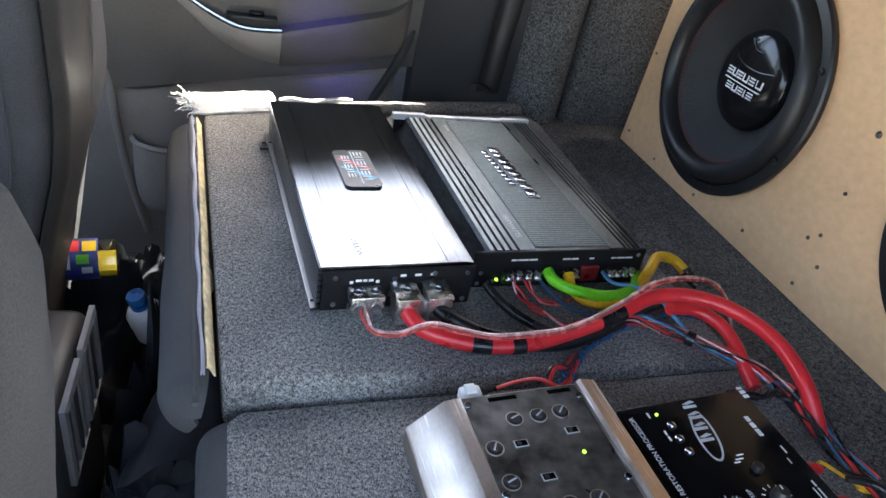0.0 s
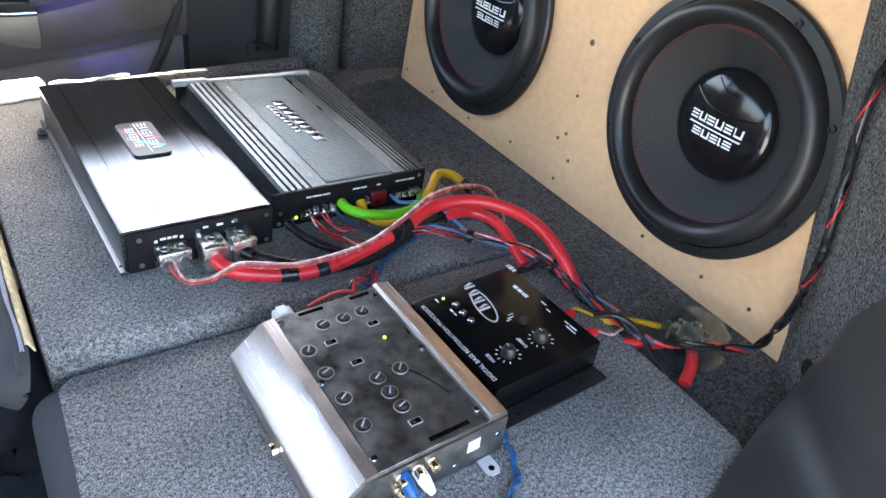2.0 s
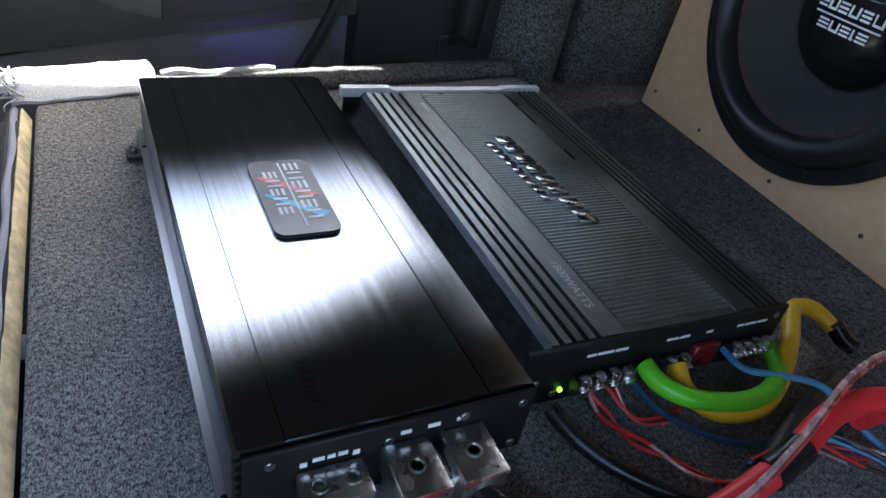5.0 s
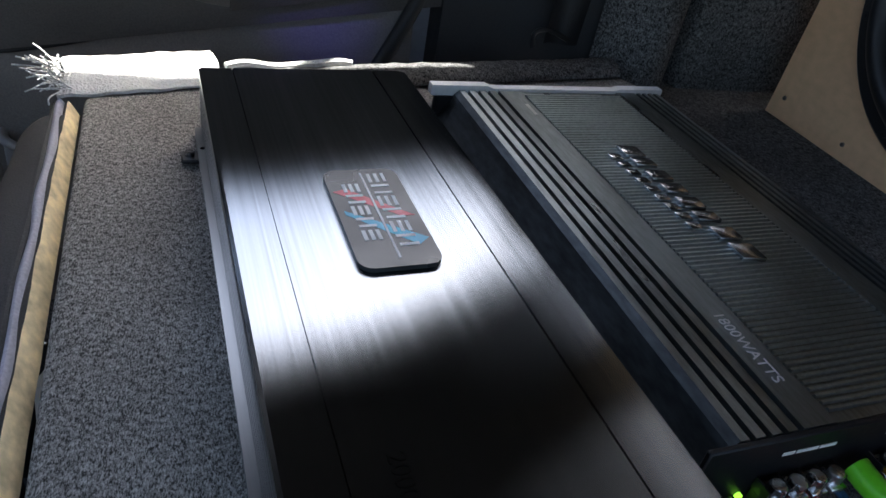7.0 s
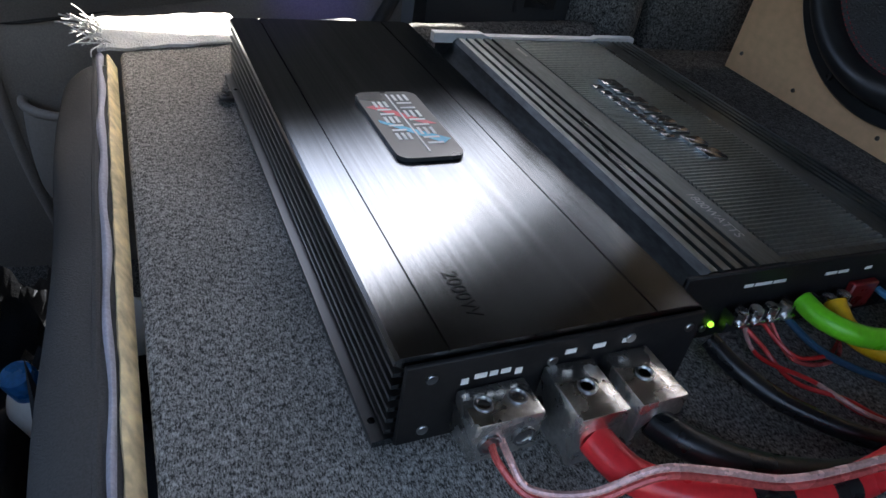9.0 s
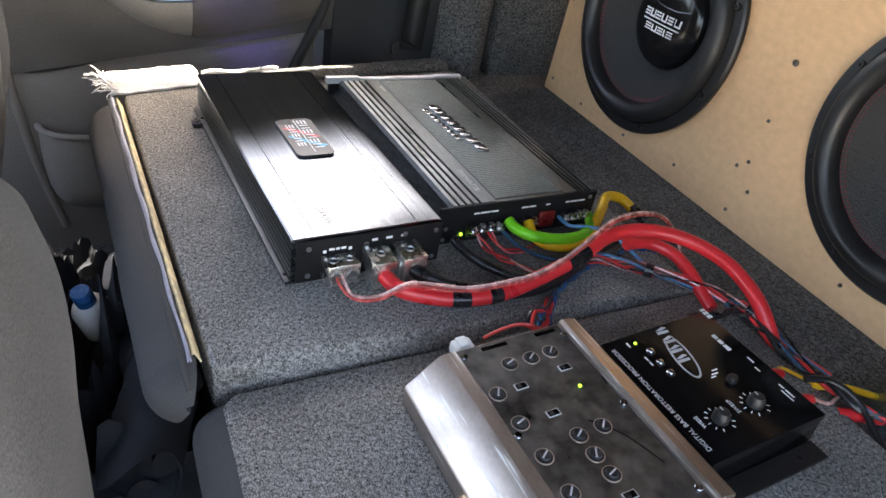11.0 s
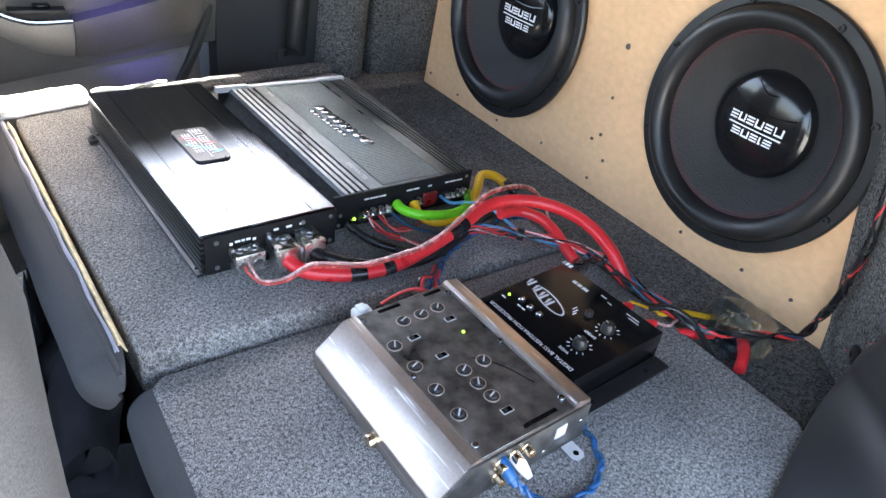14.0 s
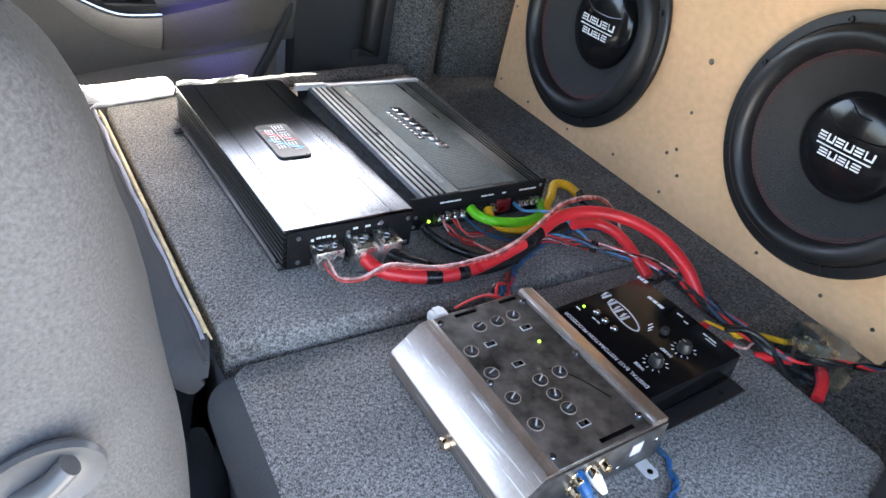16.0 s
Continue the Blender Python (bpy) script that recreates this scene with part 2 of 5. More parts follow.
M["cone"] = mat("pressed_paper_cone", (0.020, 0.0205, 0.021), 0.55, 0, 0.35, 30, 600, 0.8)
M["cap"] = mat("gloss_dust_cap", (0.007, 0.007, 0.008), 0.16, 0, 0.2, 10, 300, 0.02, rvar=0.04)
M["stitch"] = mat("red_thread", (0.26, 0.014, 0.02), 0.8, 0, 0.2, 50, 600, 0.2)
M["red"] = mat("red_cable_jacket", (0.68, 0.028, 0.035), 0.35, 0, 0.12, 20, 300, 0.05)
M["wire_red"] = mat("thin_red_wire", (0.62, 0.03, 0.03), 0.4, 0, 0.15, 40, 300, 0.05)
M["black"] = mat("black_cable_jacket", (0.012, 0.012, 0.013), 0.32, 0, 0.25, 40, 300, 0.08)
M["tape"] = mat("black_tape", (0.014, 0.014, 0.016), 0.28, 0, 0.3, 50, 200, 0.15)
M["green"] = mat("green_cable_jacket", (0.16, 0.62, 0.02), 0.35, 0, 0.12, 30, 300, 0.05)
M["yellow"] = mat("yellow_cable_jacket", (0.78, 0.45, 0.015), 0.38, 0, 0.15, 30, 300, 0.05)
M["blue"] = mat("blue_wire", (0.012, 0.085, 0.24), 0.3, 0, 0.25, 60, 300, 0.08)
M["lightblue"] = mat("pale_blue_wire", (0.08, 0.26, 0.46), 0.35, 0, 0.2, 60, 300, 0.05)
M["darkblue"] = mat("dark_blue_wire", (0.02, 0.07, 0.13), 0.4, 0, 0.2, 60, 300, 0.05)
M["copper"] = mat("clear_speaker_wire_copper", (0.55, 0.10, 0.09), 0.25, 0.2, 0.3, 80, 500, 0.1)
M["tin"] = mat("clear_speaker_wire_tin", (0.66, 0.40, 0.37), 0.25, 0.3, 0.3, 80, 500, 0.1)
M["white"] = mat("white_plastic", (0.78, 0.77, 0.74), 0.45, 0, 0.06, 20, 200, 0.03)
M["print"] = mat("white_print", (0.8, 0.8, 0.8), 0.5, 0, 0.05, 20, 200, 0.0)
M["print_grey"] = mat("grey_print", (0.5, 0.5, 0.52), 0.35, 0, 0.08, 20, 200, 0.0)
M["print_red"] = mat("red_print", (0.62, 0.06, 0.09), 0.35, 0, 0.08, 20, 200, 0.0)
M["print_cyan"] = mat("cyan_print", (0.06, 0.42, 0.62), 0.35, 0, 0.08, 20, 200, 0.0)
M["badge"] = mat("grey_badge_lacquer", (0.030, 0.033, 0.034), 0.32, 0, 0.1, 20, 200, 0.0, spec=0.5)
M["fuse"] = mat("dark_red_fuse", (0.16, 0.012, 0.012), 0.3, 0, 0.3, 60, 300, 0.05)
M["trim"] = mat("dark_grey_trim_plastic", (0.036, 0.036, 0.037), 0.5, 0, 0.2, 8, 700, 0.12, spec=0.3)
M["door_warm"] = mat("worn_grey_door_grip", (0.26, 0.238, 0.215), 0.42, 0, 0.15, 8, 300, 0.06)
M["door_vinyl"] = mat("dark_brown_grey_door_vinyl", (0.112, 0.101, 0.09), 0.55, 0, 0.25, 6, 500, 0.2)
M["trim_warm"] = mat("warm_grey_door_vinyl", (0.23, 0.205, 0.18), 0.6, 0, 0.2, 7, 500, 0.2)
M["cover_vinyl"] = mat("dark_brown_seat_vinyl", (0.040, 0.036, 0.031), 0.5, 0, 0.3, 8, 400, 0.2)
M["lever"] = mat("grey_lever_plastic", (0.085, 0.086, 0.088), 0.38, 0, 0.12, 12, 200, 0.03)
M["vent_grey"] = mat("pale_grey_vent_plastic", (0.15, 0.15, 0.155), 0.4, 0, 0.12, 12, 200, 0.03)
M["jersey"] = mat("black_fabric", (0.022, 0.024, 0.029), 0.95, 0, 0.35, 14, 800, 0.5, spec=0.2)
M["roof"] = mat("dark_headliner", (0.016, 0.016, 0.016), 1.0, 0, 0.1, 8, 500, 0.3, spec=0.0)
M["body_paint"] = mat("car_body_paint", (0.35, 0.36, 0.38), 0.3, 0, 0.08, 6, 100, 0.0, coat=0.6)
M["jamb_paint"] = mat("white_car_paint", (0.80, 0.80, 0.79), 0.3, 0, 0.04, 6, 100, 0.0, coat=0.5)
M["ground"] = mat("concrete_ground", (0.32, 0.315, 0.30), 0.9, 0, 0.25, 1.5, 60, 0.3)
M["drink"] = mat("yellow_drink", (0.85, 0.62, 0.04), 0.2, 0, 0.1, 20, 100, 0.0)
M["bottle_label"] = mat("blue_label", (0.05, 0.07, 0.30), 0.4, 0, 0.4, 30, 60, 0.0)
M["led"] = glow("green_led", (0.35, 1.0, 0.05), 0.35)
M["clear"] = clear("clear_plastic", (0.86, 0.92, 0.94), 0.19, 0.10)
M["glass"] = clear("bottle_plastic", (0.9, 0.93, 0.92), 0.12, 0.05)


# ---- building helpers ----
def part(name, bm, material, parent=None, label="", m=None, smooth=38):
    """Links a bmesh as one mesh object under a thing or a part."""
    me = bpy.data.meshes.new(name)
    bmesh.ops.recalc_face_normals(bm, faces=bm.faces)
    bm.to_mesh(me)
    bm.free()
    me.materials.append(M[material])
    if smooth:
        me.polygons.foreach_set("use_smooth", [True] * len(me.polygons))
        me.set_sharp_from_angle(angle=radians(smooth))
    ob = new(name, me)
    if parent is not None:
        ob.parent = parent
    if m is not None:
        ob.matrix_basis = m
    if label:
        ob["label"] = label
    return ob


def thing(name, label, category, m=None, group="", kind=""):
    ob = new(name)
    ob.empty_display_size = 0.05
    if m is not None:
        ob.matrix_basis = m
    return tagged(ob, label, category, group, kind)


def box(x0, x1, y0, y1, z0, z1, bevel=0.0, seg=2, bm=None, m=None):
    bm = bm or bmesh.new()
    vs = [bm.verts.new((x, y, z)) for x in (x0, x1) for y in (y0, y1) for z in (z0, z1)]
    fs = [bm.faces.new([vs[i] for i in f]) for f in ((0, 1, 3, 2), (4, 6, 7, 5), (0, 4, 5, 1), (2, 3, 7, 6), (0, 2, 6, 4), (1, 5, 7, 3))]
    if bevel:
        es = list({e for f in fs for e in f.edges})
        out = bmesh.ops.bevel(bm, geom=es, offset=bevel, segments=seg, profile=0.5, affect='EDGES')
        vs = list({v for f in out["faces"] for v in f.verts} | {v for v in vs if v.is_valid})
    if m is not None:
        bmesh.ops.transform(bm, matrix=m, verts=[v for v in vs if v.is_valid])
    return bm


def prism(prof, a, b, axis="y", bm=None, bevel=0.0):
    """A closed outline, drawn in the other two axes, swept straight from a to b."""
    bm = bm or bmesh.new()
    put = {"y": lambda u, v, w: (u, w, v), "x": lambda u, v, w: (w, u, v), "z": lambda u, v, w: (u, v, w)}[axis]
    lo = [bm.verts.new(put(u, v, a)) for u, v in prof]
    hi = [bm.verts.new(put(u, v, b)) for u, v in prof]
    k = len(prof)
    fs = [bm.faces.new(lo), bm.faces.new(hi[::-1])]
    fs += [bm.faces.new((lo[i], hi[i], hi[(i + 1) % k], lo[(i + 1) % k])) for i in range(k)]
    if bevel:
        bmesh.ops.bevel(bm, geom=list({e for f in fs for e in f.edges}), offset=bevel, segments=2, profile=0.5, affect='EDGES')
    return bm


def lathe(prof, n=48, bm=None, m=None, closed=False):
    """Turns (radius, height) pairs about z."""
    bm = bm or bmesh.new()
    rings = []
    for r, z in prof:
        if r < 1e-6:
            rings.append([bm.verts.new((0, 0, z))])
        else:
            rings.append([bm.verts.new((r * math.cos(2 * math.pi * i / n), r * math.sin(2 * math.pi * i / n), z)) for i in range(n)])
    pairs = list(zip(rings, rings[1:])) + ([(rings[-1], rings[0])] if closed else [])
    for p, q in pairs:
        for i in range(n):
            j = (i + 1) % n
            if len(p) == 1 and len(q) > 1:
                bm.faces.new((p[0], q[i], q[j]))
            elif len(q) == 1 and len(p) > 1:
                bm.faces.new((p[i], p[j], q[0]))
            elif len(p) > 1:
                bm.faces.new((p[i], p[j], q[j], q[i]))
    if m is not None:
        bmesh.ops.transform(bm, matrix=m, verts=[v for r in rings for v in r])
    return bm


def disc(x, y, z, r, h, n=16, bm=None, m=None, bevel=0.15):
    """A short round stud standing on (x, y, z)."""
    t = Matrix.Translation((x, y, z))
    return lathe([(0, 0), (r, 0), (r, h - r * bevel), (r * (1 - bevel), h), (0, h)], n, bm, t if m is None else m @ t)


def spline(pts, sub=8):
    pts = [Vector(p) for p in pts]
    out = []
    for i in range(len(pts) - 1):
        p0, p1, p2, p3 = pts[max(i - 1, 0)], pts[i], pts[i + 1], pts[min(i + 2, len(pts) - 1)]
        for k in range(sub):
            t = k / sub
            out.append(0.5 * ((2 * p1) + (p2 - p0) * t + (2 * p0 - 5 * p1 + 4 * p2 - p3) * t * t + (3 * p1 - p0 - 3 * p2 + p3) * t ** 3))
    return out + [pts[-1]]


def tube(pts, r, n=10, sub=8, bm=None, raw=False, twist=None):
    """A round cable along a smooth line. twist: (radius, turns, phase) winds it round that line."""
    bm = bm or bmesh.new()
    line = [Vector(p) for p in pts] if raw else spline(pts, sub)
    k = len(line)
    tan = [(line[min(i + 1, k - 1)] - line[max(i - 1, 0)]).normalized() for i in range(k)]
    side = tan[0].orthogonal().normalized()
    frames = []
    for i in range(k):
        side = (side - tan[i] * side.dot(tan[i])).normalized()
        frames.append((side.copy(), tan[i].cross(side)))
    if twist:
        tr, turns, ph = twist
        line = [p + (a * math.cos(2 * math.pi * (turns * i / k + ph)) + b * math.sin(2 * math.pi * (turns * i / k + ph))) * tr for i, (p, (a, b)) in enumerate(zip(line, frames))]
        return tube(line, r, n, bm=bm, raw=True)
    rings = [[bm.verts.new(p + (a * math.cos(2 * math.pi * j / n) + b * math.sin(2 * math.pi * j / n)) * r) for j in range(n)] for p, (a, b) in zip(line, frames)]
    for p, q in zip(rings, rings[1:]):
        for j in range(n):
            bm.faces.new((p[j], p[(j + 1) % n], q[(j + 1) % n], q[j]))
    bm.faces.new(rings[0][::-1])
    bm.faces.new(rings[-1])
    return bm


def cable(name, label, pts, r, material, n=10, sub=8, twist=None, category="cable", group=""):
    ob = part(name, tube(pts, r, n, sub, twist=twist), material)
    return tagged(ob, label, category, group)


def sheet(fn, nu, nv, thick=0.0, bm=None):
    """A surface fn(u, v) over the unit square, given thickness along its normals."""
    bm = bm or bmesh.new()
    g = [[bm.verts.new(fn(i / nu, j / nv)) for j in range(nv + 1)] for i in range(nu + 1)]
    for i in range(nu):
        for j in range(nv):
            bm.faces.new((g[i][j], g[i + 1][j], g[i + 1][j + 1], g[i][j + 1]))
    if thick:
        bmesh.ops.recalc_face_normals(bm, faces=bm.faces)
        bmesh.ops.solidify(bm, geom=list(bm.faces), thickness=thick)
    return bm


def words(name, text, size, material, parent, m, label="", depth=0.0004):
    cu = bpy.data.curves.new(name, 'FONT')
    cu.body, cu.size, cu.extrude = text, size, depth
    cu.align_x, cu.align_y = 'CENTER', 'CENTER'
    tmp = bpy.data.objects.new(name, cu)
    me = bpy.data.meshes.new_from_object(tmp)
    bpy.data.objects.remove(tmp)
    me.materials.append(M[material])
    ob = new(name, me)
    ob.parent = parent
    ob.matrix_basis = m
    if label:
        ob["label"] = label
    return ob


def bars(widths, gap, h, z=0.0006, bm=None, m=None, x0=None):
    """A row of small plain blocks in place of lettering."""
    bm = bm or bmesh.new()
    x = -(sum(widths) + gap * (len(widths) - 1)) / 2 if x0 is None else x0
    for w in widths:
        box(x, x + w, -h / 2, h / 2, 0, z, bm=bm, m=m)
        x += w + gap
    return bm


# ---- the folded rear seats and the load floor ----
DECK2 = pose(0.45, 0, 0, 0, -2.86, 0)


def d2(x, y, z=0.0):
    """A place over the near seat back, which slopes down towards the front."""
    return DECK2 @ Vector((x - 0.45, y, z))


def wavy(bm, amp, scale):
    for v in bm.verts:
        v.co += noise.noise_vector(v.co * scale) * amp
    return bm


def rounded_slab(x0, x1, y0, y1, z0, z1, r, nx=24, ny=24):
    bm = bmesh.new()
    box(x0, x1, y0, y1, z0, z1, r, 4, bm)
    bmesh.ops.subdivide_edges(bm, edges=[e for e in bm.edges if e.calc_length() > 0.08], cuts=7, use_grid_fill=True)
    return bm


def seat_back(name, label, m, outline, thick):
    """A seat back folded flat: carpeted board over a padded cloth cushion."""
    t = thing(name, label, "car seat", m, "rear seat backs")
    bm = prism(outline, -thick, 0.0, "z")
    bmesh.ops.bevel(bm, geom=list(bm.edges), offset=0.006, segments=3, profile=0.5, affect='EDGES')
    part("carpet_panel", bm, "carpet", t, "grey needle-felt carpet board")
    return t


far_seat = seat_back("folded_seat_back", "wide rear seat back folded flat, grey carpet back", pose(0, 0, 0),
                     [(-0.125, 0.757), (0.415, 0.752), (0.42, 1.40), (0.395, 1.452), (0.10, 1.40), (-0.06, 1.368), (-0.164, 1.335)], 0.055)
near_seat = seat_back("folded_seat_back", "narrow rear seat back folded flat, grey carpet back", DECK2,
                      [(-0.572, 0.325), (-0.075, 0.350), (-0.035, 0.372), (-0.019, 0.400), (-0.018, 0.749), (-0.560, 0.750), (-0.572, 0.738)], 0.024)


def cushion(x_of, y0, y1, w, h, bulge=0.006):
    """The padded cloth roll along the front edge of a folded seat back."""
    def f(u, v):
        y = y0 + (y1 - y0) * u
        a = -0.25 + 2.9 * v
        k = noise.noise(Vector((y * 9, v * 2.5, 1.0))) * bulge * math.sin(math.pi * v)
        e = max(0.0, 1 - u / 0.055) + max(0.0, 1 - (1 - u) / 0.055)
        s = max(0.12, math.sqrt(1 - min(e, 1.0) ** 2))
        return (x_of(y) + 0.004 - w * s * math.sin(a) - k, y, -h + h * s * math.cos(a) + k * 0.4 - 0.002)
    return sheet(f, 150, 26, 0.004)


part("cushion", cushion(lambda y: -0.1475 - (y - 0.757) * 0.066, 0.750, 1.33, 0.035, 0.038), "seat_dark", far_seat, "grey cloth cushion edge")


FOAM = ((-0.0008, -0.013), (-0.0035, -0.007), (-0.0066, -0.0012), (-0.0082, 0.0004), (-0.0096, -0.004), (-0.0100, -0.014))


def foam(u, v):
    """Foam showing in the tear: a wall leaning away from the carpet board, with a ragged top."""
    y = 0.778 + 0.547 * u
    k = v * (len(FOAM) - 1)
    a, b = FOAM[int(min(k, len(FOAM) - 2))], FOAM[int(min(k, len(FOAM) - 2)) + 1]
    t = k - int(min(k, len(FOAM) - 2))
    rag = 0.0016 * noise.noise(Vector((y * 22, 3, 0))) + 0.0008 * noise.noise(Vector((y * 75, 3, v)))
    return (-0.1285 - (y - 0.757) * 0.066 + a[0] + (b[0] - a[0]) * t + rag * v, y, a[1] + (b[1] - a[1]) * t + 0.0014 * noise.noise(Vector((y * 40, v * 2, 1))))


part("foam_edge", sheet(foam, 110, 10, 0.0015), "foam", far_seat, "torn yellowed foam edge")
bm = sheet(lambda u, v: (-0.1390 - (0.765 + 0.562 * u - 0.757) * 0.066 - (0.0022 + 0.0048 * min(1.0, 0.35 + u)) * v + 0.0008 * math.sin(u * 31), 0.770 + 0.557 * u, -0.006 + 0.0065 * math.sin(math.pi * (0.12 + 0.76 * v)) + 0.0008 * math.sin(u * 45)), 60, 8, 0.0012)
part("cloth_band", bm, "lilac", far_seat, "pale lilac-grey cloth band along the torn edge")
bm = tube([(-0.1470 - (y - 0.757) * 0.066, y, -0.0035 + 0.001 * math.sin(y * 47)) for y in np.linspace(0.735, 1.325, 18)], 0.0026, 8, 4)
part("piping", bm, "seat_dark", far_seat, "dark seam along the cushion")
part("cushion", cushion(lambda y: -0.572, 0.325, 0.757, 0.030, 0.040), "seat_dark", near_seat, "grey cloth cushion edge")


def felt_flap(u, v):
    x = -0.182 + 0.122 * u + 0.004 * math.sin(v * 5)
    y = 1.326 + 0.034 * u + v * 0.062
    return (x, y, 0.004 + 0.012 * math.sin(v * 2.4) + 0.002 * noise.noise(Vector((u * 7, v * 5, 0))))


bm = sheet(felt_flap, 24, 10, 0.004)
flap = tagged(part("felt_flap", bm, "felt"), "frayed white felt flap on the seat back's far edge", "felt")
bm = bmesh.new()
for i in range(46):
    a = random.uniform(1.9, 4.4)
    s = Vector((-0.182 + random.uniform(-0.003, 0.012), 1.345 + random.uniform(-0.018, 0.03), 0.008))
    e = s + Vector((math.cos(a), 0.6 * math.sin(a), random.uniform(-0.35, 0.8))) * random.uniform(0.012, 0.034)
    tube([s, (s + e) / 2 + Vector((random.uniform(-1, 1), random.uniform(-1, 1), random.uniform(0, 1))) * 0.005, e], 0.0007, 5, 4, bm)
part("frayed_threads", bm, "felt", flap, "loose white threads")


def edge_roll(u, v):
    x = -0.055 + 0.45 * u
    y = 1.366 + 0.088 * u + 0.024 * math.cos(v * math.pi)
    return (x, y, 0.003 + 0.011 * math.sin(v * math.pi) + 0.0015 * noise.noise(Vector((u * 30, v * 4, 3))))


part("carpet_edge_roll", sheet(edge_roll, 60, 8, 0.002), "carpet_dark", far_seat, "curled grey carpet edge")
part("lining_edge", tube([(-0.05 + 0.16 * u, 1.379 + 0.03 * u + 0.002 * math.sin(u * 20), 0.014 + 0.002 * math.sin(u * 13)) for u in np.linspace(0, 0.75, 14)], 0.0042, 7, 4), "felt", far_seat, "pale torn lining along the carpet edge")

bm = box(0.40, 0.75, 0.30, 1.60, -0.06, -0.022)
load_floor = tagged(part("load_floor", bm, "carpet_dark"), "dark grey carpeted load floor before the speaker box", "floor", kind="structure")


# ---- speaker box and its two woofers ----
BOX = pose(0.6006, 0, 0, 0, 2.864, 0)      # local z runs up the sloping face
sbox = thing("speaker_box", "large unpainted birch board speaker box with screw holes", "speaker box", BOX)
def holed_board(y0, y1, z0, z1, thick, holes, r):
    """A board with round openings cut through it, built cell by cell; it faces -x."""
    bm = bmesh.new()
    def ring_cell(ya, yb, yc, zc):
        n = 64
        ang = sorted([2 * math.pi * k / n for k in range(n)] + [math.atan2(z - zc, y - yc) % (2 * math.pi) for y in (ya, yb) for z in (z0, z1)])
        out, inn = [], []
        for a in ang:
            c, s = math.cos(a), math.sin(a)
            ky = ((yb if c > 0 else ya) - yc) / c if abs(c) > 1e-6 else 1e9
            kz = ((z1 if s > 0 else z0) - zc) / s if abs(s) > 1e-6 else 1e9
            k = min(ky, kz)
            out.append((yc + k * c, zc + k * s))
            inn.append((yc + r * c, zc + r * s))
        v = [[bm.verts.new((x, *p)) for p in q] for q in (out, inn) for x in (0, thick)]
        m = len(ang)
        for i in range(m):
            j = (i + 1) % m
            bm.faces.new((v[0][i], v[0][j], v[2][j], v[2][i]))
            bm.faces.new((v[1][i], v[3][i], v[3][j], v[1][j]))
            bm.faces.new((v[2][i], v[2][j], v[3][j], v[3][i]))
            bm.faces.new((v[0][i], v[1][i], v[1][j], v[0][j]))
    mid = (holes[0][0] + holes[1][0]) / 2
    ring_cell(y0, mid, *holes[0])
    ring_cell(mid, y1, *holes[1])
    bmesh.ops.remove_doubles(bm, verts=bm.verts, dist=1e-5)
    bad = [f for f in bm.faces if all(abs(v.co.y - mid) < 1e-4 for v in f.verts)]
    bmesh.ops.delete(bm, geom=bad, context='FACES')
    return bm


WOOF = ((0.671, 0.189), (1.167, 0.188))
part("front_board", holed_board(0.40, 1.405, -0.021, 0.42, 0.018, WOOF, 0.142), "ply", sbox)
part("back_board", box(0.31, 0.328, 0.40, 1.386, -0.021, 0.401), "ply", sbox)
part("side_board", box(0.019, 0.309, 0.40, 0.418, -0.021, 0.401), "ply", sbox)
part("top_board", box(0.019, 0.33, 0.40, 1.405, 0.402, 0.42, 0.001, 1), "ply", sbox)
part("side_board", box(0.019, 0.33, 1.387, 1.405, -0.021, 0.401, 0.001, 1), "ply", sbox)
HOLES = [(0.902, 0.216), (0.9, 0.137), (0.9, 0.076), (0.9, 0.0), (0.915, 0.063), (0.88, 0.040), (0.705, 0.01), (0.526, 0.014), (1.148, -0.003), (1.393, 0.152), (1.385, 0.004),
         (1.391, 0.30), (0.93, 0.33), (1.02, 0.008), (0.60, 0.012), (1.28, -0.004)]
for y, z in HOLES:
    r = 0.0040 if (y, z) == HOLES[0] else 0.0024
    part("screw", lathe([(0, 0.0006), (r * 0.45, 0.0006), (r * 0.5, 0.0012), (r, 0.0014), (r * 1.15, 0)], 12), "screw_dark", sbox, m=pose(0, y, z, 0, -90, 0))


